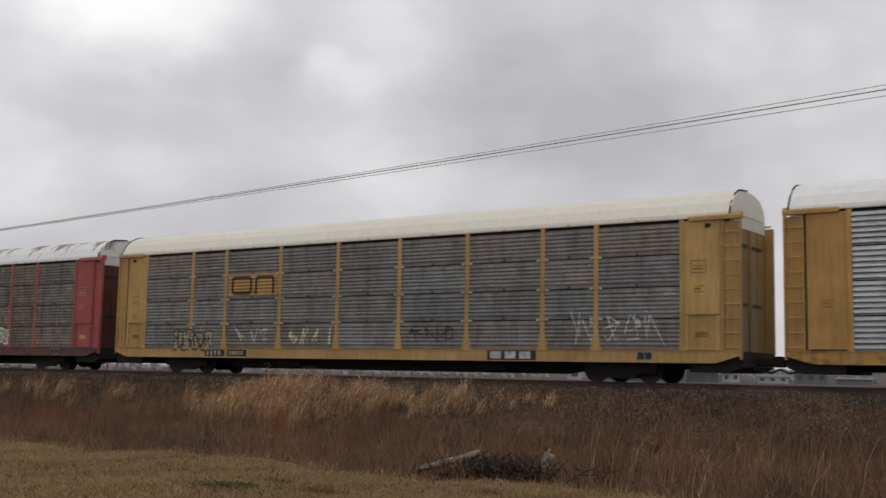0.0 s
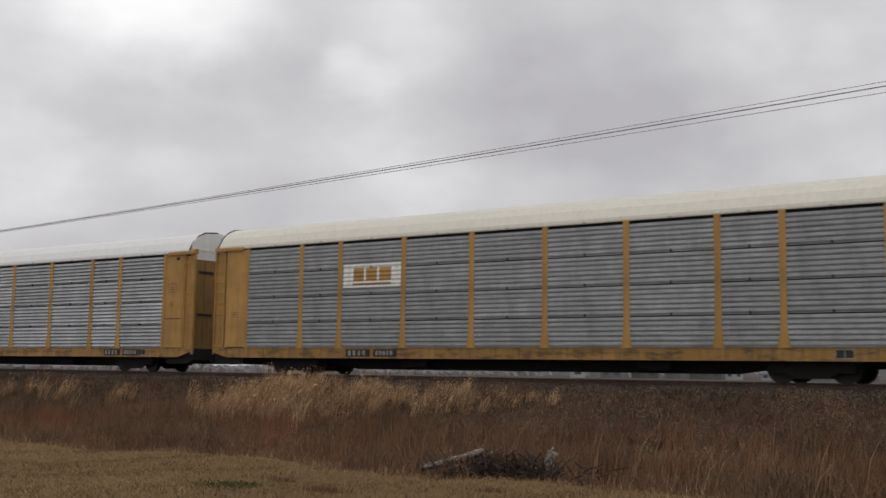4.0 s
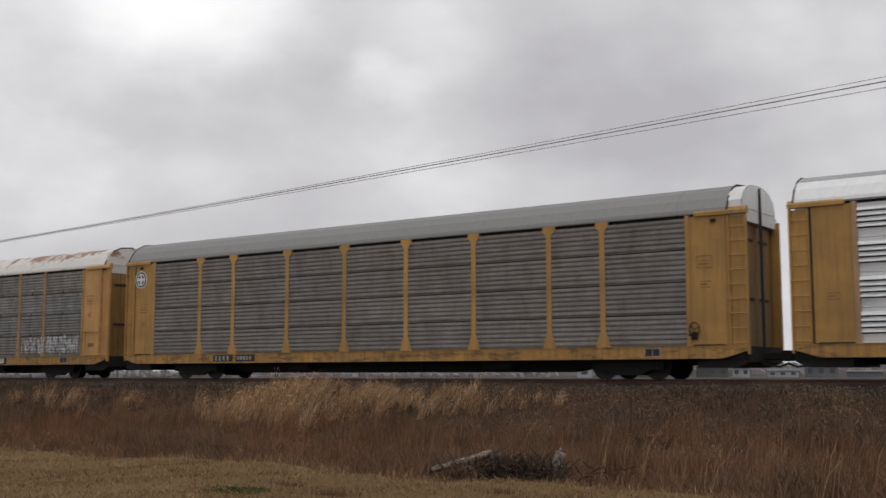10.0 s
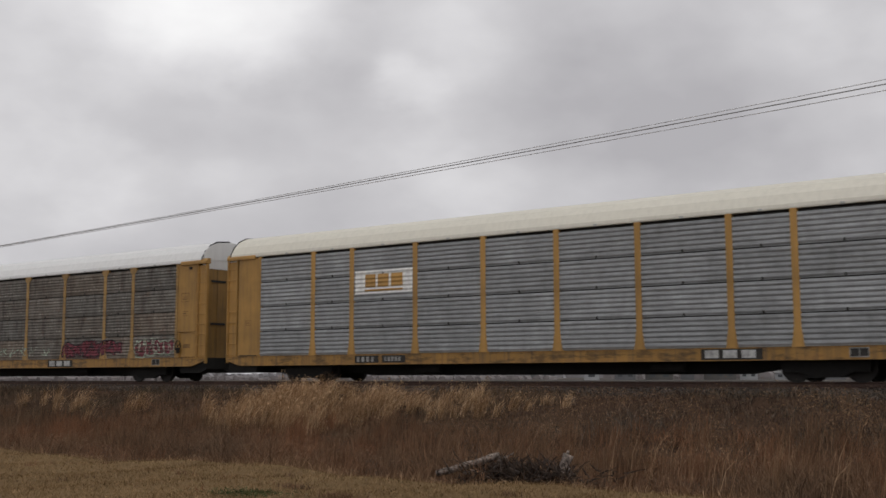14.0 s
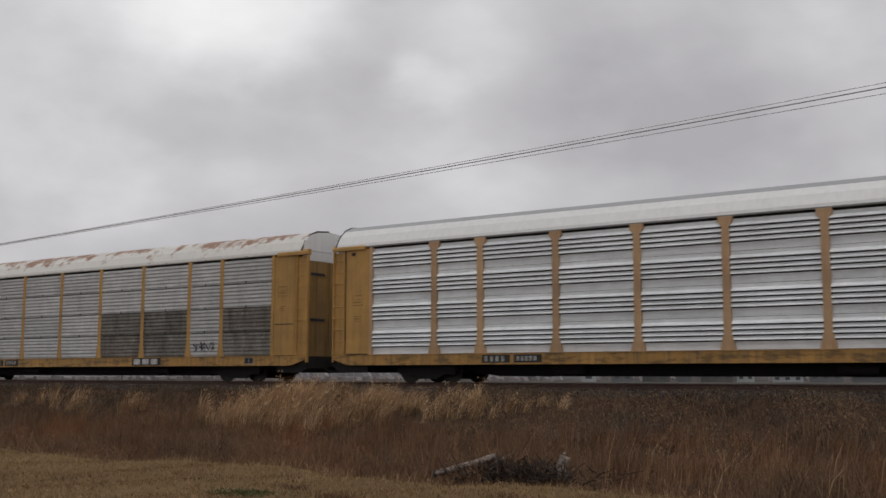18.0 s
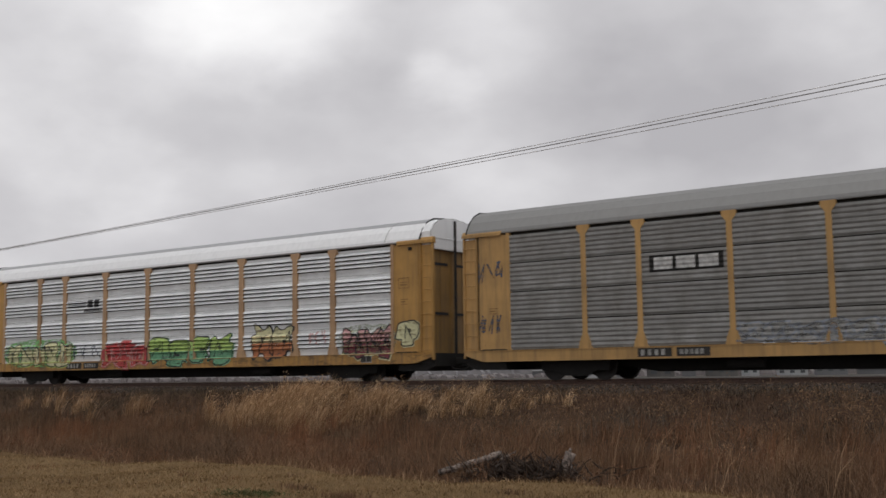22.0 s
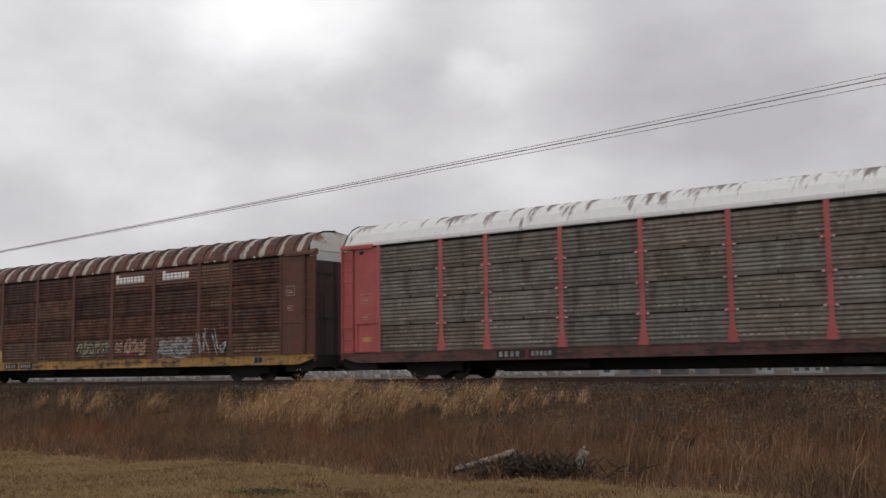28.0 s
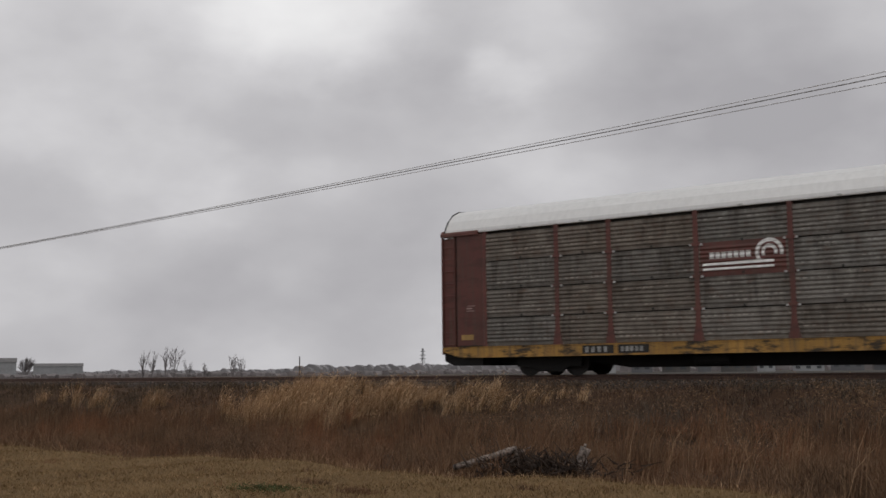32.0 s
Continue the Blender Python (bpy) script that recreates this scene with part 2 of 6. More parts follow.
SHEET_TAN = sheet("sheet_rusty_tan", (0.20, 0.105, 0.058), 0.8, (0.06, 0.032, 0.02), 0.05, 0.65, 0.3, 0.9, (0.42, 0.34, 0.26))
SHEET_UMBER = sheet("sheet_umber", (0.185, 0.152, 0.128), 0.55, (0.075, 0.06, 0.05), 0.1, 0.6, 0.2, 0.7)
SHEET_GREEN = sheet("sheet_greenish", (0.27, 0.285, 0.255), 0.6, (0.10, 0.072, 0.05), 0.12, 0.55, 0.3, 0.6)
ROOF_WHITE = roofing("roof_white", (0.74, 0.74, 0.73))
ROOF_CREAM = roofing("roof_cream", (0.70, 0.67, 0.58))
ROOF_GREY = roofing("roof_grey", (0.245, 0.245, 0.24))
ROOF_LIGHT = roofing("roof_light_grey", (0.80, 0.81, 0.82))
ROOF_MID = roofing("roof_mid_grey", (0.36, 0.365, 0.375))
ROOF_STREAK = roofing("roof_white_streaked", (0.70, 0.70, 0.69), 0.55, (0.12, 0.085, 0.07), cross=True)
ROOF_DIRTY = roofing("roof_white_dirty", (0.60, 0.59, 0.58), 0.45, (0.17, 0.10, 0.08), cross=True)
ROOF_RUST = roofing("roof_white_rusty", (0.66, 0.64, 0.60), 0.62, (0.25, 0.115, 0.06))
ROOF_BROWN = roofing("roof_rust_brown", (0.10, 0.036, 0.020), 0.85, (0.04, 0.015, 0.010), ribs=0.7)
ROOF_TAUPE = roofing("roof_taupe", (0.33, 0.29, 0.27), 0.3, (0.2, 0.13, 0.10))
STEEL_DARK = flat("underframe_black", (0.013, 0.012, 0.011), 0.95)
WHEEL = flat("wheel_steel", (0.02, 0.017, 0.015), 0.7, metal=0.1)
# Near-black that paints shade inside gaps and grooves; also used for seals and hooks.
CORE = flat("shade_and_seal_black", (0.03, 0.028, 0.025), 0.9)
RAIL_STEEL = flat("rail_steel", (0.085, 0.048, 0.036), 0.7, metal=0.1)
BLACK = flat("stencil_black", (0.02, 0.02, 0.022), 0.7)
WHITE = flat("stencil_white", (0.72, 0.72, 0.70), 0.7)
PALE = flat("chalk_white", (0.40, 0.40, 0.39), 0.8, 0.35)
STENCIL = flat("stencil_brown", (0.23, 0.13, 0.045), 0.8, 0.3)
STENCIL_PALE = flat("stencil_pale", (0.34, 0.24, 0.21), 0.8, 0.3)
MARK_PATCH = flat("mark_patch_black", (0.028, 0.025, 0.022), 0.85, 0.3)
MARK_INK = flat("mark_ink_grey", (0.27, 0.265, 0.25), 0.85, 0.4)
FADED = flat("faded_panel", (0.19, 0.205, 0.215), 0.7)
SHIELD_RED = flat("shield_red", (0.48, 0.05, 0.06), 0.6)
SHIELD_BLUE = flat("shield_blue", (0.03, 0.045, 0.22), 0.6)
LABEL_RED = flat("label_red", (0.66, 0.05, 0.07), 0.5)


def sprayed(name, col, wear):
    """Sprayed paint that has worn through in flakes and long scuffs, so that the sheet shows in the gaps."""
    m = Nodes(name)
    n1 = m.noise(m.coord(), 2.5, 5)
    m.done(m.mix(m.ramp(n1, [(0.35, 0.0), (0.65, 1.0)]), dark(col, 0.76), tuple(min(1, v * 1.2) for v in col)), 0.65)
    scuff = m.math("ADD", m.math("MULTIPLY", m.noise(m.coord(scale=(1.2, 1.0, 9.0)), 1.6, 5, 0.7), 0.6), m.math("MULTIPLY", m.noise(m.coord(), 6.0, 4, 0.7), 0.4))
    gone = m.ramp(scuff, [(0.40 + 0.35 * (1 - wear) - 0.1, 0.0), (0.40 + 0.35 * (1 - wear), min(0.95, 0.45 + wear * 0.6))])
    mx, clear = m.n("MixShader"), m.n("BsdfTransparent")
    m.link(gone, mx.inputs[0])
    m.link(m.b.outputs[0], mx.inputs[1])
    m.link(clear.outputs[0], mx.inputs[2])
    m.link(mx.outputs[0], m.out.inputs["Surface"])
    return m.mat


WORN = {"grey": 0.5, "tan": 0.45, "pale_green": 0.55, "silver": 0.45, "pink": 0.5, "haze_green": 0.6, "haze_pale": 0.65, "maroon": 0.5, "slate": 0.5, "steel": 0.5, "navy": 0.5}
SPRAY = {n: sprayed("spray_" + n, c, WORN.get(n, 0.4)) for n, c in {
    "white": (0.62, 0.62, 0.62), "silver": (0.42, 0.43, 0.44), "black": (0.02, 0.02, 0.022), "green": (0.15, 0.42, 0.10), "lime": (0.36, 0.50, 0.14),
    "red": (0.42, 0.05, 0.05), "maroon": (0.17, 0.03, 0.045), "cream": (0.62, 0.60, 0.36), "orange": (0.45, 0.17, 0.07), "navy": (0.05, 0.068, 0.11),
    "blue": (0.15, 0.24, 0.36), "pale_green": (0.36, 0.42, 0.33), "pink": (0.50, 0.28, 0.27), "grey": (0.26, 0.26, 0.25), "slate": (0.17, 0.19, 0.235), "steel": (0.20, 0.22, 0.255), "haze_green": (0.20, 0.46, 0.16), "haze_pale": (0.42, 0.46, 0.36), "teal": (0.16, 0.38, 0.22), "tan": (0.34, 0.28, 0.17)}.items()}
BALLAST = Nodes("ballast_stone")
_n = BALLAST.noise(BALLAST.coord(), 22, 6, 0.75)
_p = BALLAST.noise(BALLAST.coord(), 0.5, 3)
_c = BALLAST.mix(BALLAST.ramp(_n, [(0.35, 0.0), (0.7, 1.0)]), (0.016, 0.011, 0.008), (0.062, 0.045, 0.034))
BALLAST.bump(_n, 0.9, 0.05)
BALLAST = BALLAST.done(BALLAST.mix(BALLAST.ramp(_p, [(0.4, 0.0), (0.65, 0.4)]), _c, (0.05, 0.036, 0.022)), 0.95)
STONE = Nodes("ballast_pieces")
STONE = STONE.done(STONE.ramp(STONE.island(), [(0.0, (0.022, 0.016, 0.013)), (0.8, (0.052, 0.038, 0.031)), (1.0, (0.22, 0.175, 0.145))]), 0.95)


def lawn_material():
    m = Nodes("lawn_turf")
    o = m.coord()
    fine = m.noise(o, 30, 6, 0.75)
    mid = m.noise(o, 3.0, 5, 0.65)
    big = m.noise(o, 0.35, 4)
    c = m.mix(m.ramp(fine, [(0.3, 0.0), (0.7, 1.0)]), (0.098, 0.062, 0.028), (0.25, 0.157, 0.076))
    c = m.mix(m.ramp(mid, [(0.45, 0.0), (0.7, 0.55)]), c, (0.148, 0.103, 0.047))
    c = m.mix(m.ramp(big, [(0.45, 0.0), (0.7, 0.5)]), c, (0.265, 0.178, 0.088))
    m.bump(fine, 0.8, 0.04)
    return m.done(c, 0.95, 0.0, 0.1)


def soil_material(name, a, b):
    m = Nodes(name)
    o = m.coord()
    fine, big = m.noise(o, 12, 6, 0.7), m.noise(o, 0.25, 4)
    c = m.mix(m.ramp(fine, [(0.3, 0.0), (0.7, 1.0)]), a, b)
    c = m.mix(m.ramp(big, [(0.4, 0.0), (0.7, 0.45)]), c, dark(a, 0.8))
    m.bump(fine, 0.6, 0.05)
    return m.done(c, 0.95, 0.0, 0.1)


LAWN = lawn_material()
SOIL = soil_material("embankment_thatch", (0.038, 0.022, 0.014), (0.10, 0.058, 0.035))
FIELD = soil_material("stubble_field", (0.07, 0.058, 0.047), (0.12, 0.10, 0.085))
BARK = flat("bare_bark", (0.055, 0.045, 0.04), 0.95, 0.3)
WOOD = flat("weathered_log", (0.175, 0.14, 0.118), 0.95, 0.85, scale=18)
TWIG = flat("brush_twigs", (0.040, 0.025, 0.017), 0.95, 0.4)
TIE = flat("creosote_tie", (0.05, 0.04, 0.033), 0.9, 0.3)
WIRE = flat("cable_grey", (0.42, 0.425, 0.435), 0.7)
WIRE_LIGHT = flat("cable_aluminium", (0.90, 0.91, 0.92), 0.4, metal=0.9)


# ---------------------------------------------------------------- mesh helpers
def mesh_of(name, verts, faces):
    me = bpy.data.meshes.new(name)
    me.from_pydata([tuple(v) for v in verts], [], [tuple(f) for f in faces])
    me.update()
    return me


class Build:
    """Collects boxes, prisms and tubes into one mesh."""

    def __init__(self):
        self.v, self.f = [], []

    def add(self, verts, faces):
        k = len(self.v)
        self.v += verts
        self.f += [tuple(k + i for i in f) for f in faces]
        return self

    def box(self, x0, x1, y0, y1, z0, z1, c=0.0):
        """A box; c chamfers its edges that run along its longest side."""
        if c:
            d = (x1 - x0, y1 - y0, z1 - z0)
            ax = d.index(max(d))
            lo, hi = [(x0, x1), (y0, y1), (z0, z1)][ax]
            (a0, a1), (b0, b1) = [r for i, r in enumerate([(x0, x1), (y0, y1), (z0, z1)]) if i != ax]
            ring = [(a0 + c, b0), (a1 - c, b0), (a1, b0 + c), (a1, b1 - c), (a1 - c, b1), (a0 + c, b1), (a0, b1 - c), (a0, b0 + c)]
            return self.prism(ring, lo, hi, ax)
        vs = [(x, y, z) for z in (z0, z1) for y in (y0, y1) for x in (x0, x1)]
        return self.add(vs, [(0, 2, 3, 1), (4, 5, 7, 6), (0, 1, 5, 4), (2, 6, 7, 3), (0, 4, 6, 2), (1, 3, 7, 5)])

    def prism(self, ring, lo, hi, axis=0):
        """A ring of points in the two other axes, swept along an axis, closed at both ends."""
        n = len(ring)

        def at(p, s):
            q = [p[0], p[1]]
            q.insert(axis, s)
            return tuple(q)

        vs = [at(p, lo) for p in ring] + [at(p, hi) for p in ring]
        fs = [(i, (i + 1) % n, n + (i + 1) % n, n + i) for i in range(n)] + [tuple(range(n - 1, -1, -1)), tuple(range(n, 2 * n))]
        return self.add(vs, fs)

    def tube(self, pts, radii, sides=6):
        k = len(self.v)
        pts = [Vector(p) for p in pts]
        for i, p in enumerate(pts):
            d = (pts[min(i + 1, len(pts) - 1)] - pts[max(i - 1, 0)]).normalized()
            u = d.orthogonal().normalized()
            w = d.cross(u)
            r = radii[i] if isinstance(radii, (list, tuple)) else radii
            for j in range(sides):
                a = 2 * math.pi * j / sides
                self.v.append(tuple(p + (u * math.cos(a) + w * math.sin(a)) * r))
        for i in range(len(pts) - 1):
            for j in range(sides):
                a, b = k + i * sides + j, k + i * sides + (j + 1) % sides
                self.f.append((a, b, b + sides, a + sides))
        self.f.append(tuple(range(k + sides - 1, k - 1, -1)))
        e = k + (len(pts) - 1) * sides
        self.f.append(tuple(range(e, e + sides)))
        return self

    def mesh(self, name, smooth=False):
        me = mesh_of(name, self.v, self.f)
        bm = bmesh.new()
        bm.from_mesh(me)
        bmesh.ops.recalc_face_normals(bm, faces=bm.faces)
        bm.to_mesh(me)
        bm.free()
        if smooth:
            for p in me.polygons:
                p.use_smooth = True
        return me


CACHE = {}


def shared(key, make):
    if key not in CACHE:
        CACHE[key] = make()
    return CACHE[key]


def part(name, me, material, parent=None, label="", at=None):
    """Links a mesh as one object under a thing or a part; the material sits on the object, so that meshes can be shared."""
    if not me.materials:
        me.materials.append(None)
    ob = new(name, me)
    ob.material_slots[0].link = "OBJECT"
    ob.material_slots[0].material = material
    if parent:
        ob.parent = parent
    if at is not None:
        ob.matrix_basis = at if isinstance(at, Matrix) else Matrix.Translation(at)
    if label:
        ob["label"] = label
    return ob


def thing(name, at, label, category, group=""):
    ob = new(name)
    ob.empty_display_size = 0.2
    ob.matrix_basis = at
    return tagged(ob, label, category, group)


# ---------------------------------------------------------------- ground
def ground_z(x, y):
    """Lawn, shallow ditch, railway embankment and the flat fields behind it."""
    x, y = np.asarray(x, float), np.asarray(y, float)
    edge = 14.1 + 0.25 * np.sin(x * 0.31) + 0.15 * np.sin(x * 0.83 + 1.0)
    z = np.interp(y - edge, [-40, -3, -0.4, 0.3, 1.5, 6.0, 9.0, 13.0, 14.5, 21.5, 25.5, 60.0], [0.0, 0.0, 0.03, -0.06, -0.25, -0.2, 0.25, 1.0, 1.08, 1.08, 0.35, 0.3])
    near = np.exp(-((y - 18) / 14.0) ** 2)
    return z + near * (0.04 * np.sin(x * 0.9 + y * 0.6) + 0.03 * np.sin(x * 2.3 - y * 1.7))


def make_ground():
    def steps(lo, hi, d, far):
        core = np.arange(lo, hi + d / 2, d)
        grow = np.cumsum(d * 1.35 ** np.arange(1, 60))
        grow = grow[grow < far]
        return np.concatenate([(lo - grow)[::-1], core, hi + grow])

    xs, ys = steps(-60, 20, 0.8, 4400), steps(2, 44, 0.4, 4400)
    gx, gy = np.meshgrid(xs, ys)
    v = np.stack([gx, gy, ground_z(gx, gy)], -1).reshape(-1, 3)
    nx, ny = len(xs), len(ys)
    f = [(j * nx + i, j * nx + i + 1, (j + 1) * nx + i + 1, (j + 1) * nx + i) for j in range(ny - 1) for i in range(nx - 1)]
    me = mesh_of("ground", v, f)
    for m in (LAWN, SOIL, FIELD):
        me.materials.append(m)
    for p in me.polygons:
        c = p.center
        e = 14.1 + 0.25 * math.sin(c.x * 0.31) + 0.15 * math.sin(c.x * 0.83 + 1.0)
        p.material_index = 0 if c.y < e else 1 if c.y < 40 else 2
        p.use_smooth = True
    ob = new("ground", me)
    tagged(ob, "mown olive-brown lawn falling to a ditch, embankment and bare fields", "ground", kind="structure")


make_ground()


def make_track():
    b = Build()
    top = RAIL - 0.2
    b.prism([(-4.6, 0.95), (-2.0, top), (2.0, top), (4.6, 0.95), (4.6, 0.5), (-4.6, 0.5)], -420, 300)
    bed = part("ballast_bed", b.mesh("ballast_bed"), BALLAST, None, at=(0, MID, 0))
    tagged(bed, "dark stone ballast bed carrying the track", "ballast", kind="structure")
    prof = [(-0.07, 0), (0.07, 0), (0.07, 0.012), (0.012, 0.03), (0.012, 0.125), (0.036, 0.14), (0.036, 0.172), (0.028, 0.178), (-0.028, 0.178), (-0.036, 0.172), (-0.036, 0.14), (-0.012, 0.125), (-0.012, 0.03), (-0.07, 0.012)]
    me = Build().prism(prof, -420, 300).mesh("rail")
    for y in (-0.7535, 0.7535):
        r = part("rail", me, RAIL_STEEL, None, at=(0, MID + y, RAIL - 0.178))
        tagged(r, "rust-brown steel rail with a worn head", "rail", "rails of the track", "structure")
    tie = Build().box(-0.115, 0.115, -1.3, 1.3, -0.14, 0.0, 0.015).mesh("tie")
    for i in range(150):
        t = part("tie", tie, TIE, None, at=pose(-66 + i * 0.55, MID, RAIL - 0.178, 0, 0, random.uniform(-1, 1)))
        tagged(t, "weathered creosoted wooden railway tie in ballast", "railway tie", "ties of the track")
    # loose stones on the near shoulder
    rng = np.random.default_rng(4)
    n = 9000
    x, y = rng.uniform(-62, 12, n), rng.uniform(MID - 4.7, MID - 1.4, n)
    z = np.interp(y, [MID - 4.6, MID - 2.0, MID], [0.95, top, top])
    base = np.array([(1, 0, 0), (-1, 0, 0), (0, 1, 0), (0, -1, 0), (0, 0, 1), (0, 0, -1)], float)
    tri = np.array([(0, 2, 4), (2, 1, 4), (1, 3, 4), (3, 0, 4), (2, 0, 5), (1, 2, 5), (3, 1, 5), (0, 3, 5)])
    s = rng.uniform(0.02, 0.05, (n, 1, 1)) * rng.uniform(0.6, 1.4, (n, 6, 3))
    v = base[None] * s + np.stack([x, y, z + 0.01], -1)[:, None]
    tri_mesh("ballast_stones", v.reshape(-1, 3), (tri[None] + 6 * np.arange(n)[:, None, None]).reshape(-1, 3), STONE, "loose grey ballast stones on the track shoulder", "ballast")


def tri_mesh(name, v, f, material, label, category):
    me = bpy.data.meshes.new(name)
    nv, nf = len(v), len(f)
    me.vertices.add(nv)
    me.vertices.foreach_set("co", np.ascontiguousarray(v, np.float32).ravel())
    me.loops.add(3 * nf)
    me.loops.foreach_set("vertex_index", np.ascontiguousarray(f, np.int32).ravel())
    me.polygons.add(nf)
    me.polygons.foreach_set("loop_start", np.arange(0, 3 * nf, 3, dtype=np.int32))
    me.update(calc_edges=True)
    me.materials.append(material)
    ob = new(name, me)
    return tagged(ob, label, category, kind="stuff")


def grass(name, x, y, h, w, lean, material, label, seed, wind=(0.0, 0.0), sink=0.02):
    """Blades as bent tapering strips standing on the ground at x, y; h, w and lean are per blade."""
    rng = np.random.default_rng(seed)
    n = len(x)
    a = rng.uniform(0, 2 * np.pi, n)
    side = np.stack([np.cos(a), np.sin(a), np.zeros(n)], -1) * (w / 2)[:, None]
    b = rng.uniform(0, 2 * np.pi, n)
    d = np.stack([np.cos(b) * lean + wind[0], np.sin(b) * lean + wind[1], np.zeros(n)], -1) * h[:, None]
    p0 = np.stack([x, y, ground_z(x, y) - sink], -1)
    up = np.zeros((n, 3))
    up[:, 2] = h
    p1, p2 = p0 + up * 0.55 + d * 0.3, p0 + up * 0.97 + d
    v = np.stack([p0 - side, p0 + side, p1 - side * 0.8, p1 + side * 0.8, p2], 1)
    f = np.array([(0, 1, 3), (0, 3, 2), (2, 3, 4)])
    return tri_mesh(name, v.reshape(-1, 3), (f[None] + 5 * np.arange(n)[:, None, None]).reshape(-1, 3), material, label, "grass")


RUSSET = blade("russet_grass", [(0.076, 0.049, 0.033), (0.152, 0.089, 0.054), (0.215, 0.123, 0.07), (0.31, 0.20, 0.125)], own=0.6, drifts=2.2, hue=0.55)
STRAW = blade("straw_grass", [(0.10, 0.06, 0.033), (0.36, 0.218, 0.11), (0.60, 0.40, 0.228), (0.78, 0.57, 0.365)])
DULL = blade("dull_grass", [(0.026, 0.0185, 0.013), (0.054, 0.038, 0.026), (0.092, 0.064, 0.042), (0.20, 0.14, 0.09)], drifts=1.8, hue=0.5)
TURF = blade("turf_blades", [(0.098, 0.066, 0.029), (0.215, 0.138, 0.066), (0.37, 0.246, 0.135)])
LEAF = blade("green_leaves", [(0.03, 0.042, 0.016), (0.06, 0.075, 0.03), (0.11, 0.115, 0.05)])
DUSKY = blade("dusky_grass", [(0.024, 0.0175, 0.014), (0.048, 0.036, 0.028), (0.084, 0.063, 0.047), (0.20, 0.16, 0.125)], drifts=1.8, hue=0.6)
STALK = blade("pale_stalks", [(0.12, 0.068, 0.036), (0.23, 0.14, 0.078), (0.40, 0.265, 0.16)])


def flecks(name, x, y, z, size, material, label, seed):
    """Small bent leaves, husks and seed heads hanging in the growth, turned every way."""
    rng = np.random.default_rng(seed)
    n = len(x)
    p = np.stack([x, y, ground_z(x, y) + z], -1)[:, None]
    u = rng.normal(0, 1, (n, 3))
    u /= np.linalg.norm(u, axis=1, keepdims=True)
    w = np.cross(u, rng.normal(0, 1, (n, 3)))
    w /= np.linalg.norm(w, axis=1, keepdims=True)
    u, w = u * size[:, None] * 1.7, w * (size * rng.uniform(0.12, 0.3, n))[:, None]
    v = np.concatenate([p - u[:, None], p + w[:, None], p + u[:, None], p - w[:, None]], 1)
    f = np.array([(0, 1, 2), (0, 2, 3)])
    return tri_mesh(name, v.reshape(-1, 3), (f[None] + 4 * np.arange(n)[:, None, None]).reshape(-1, 3), material, label, "weeds")


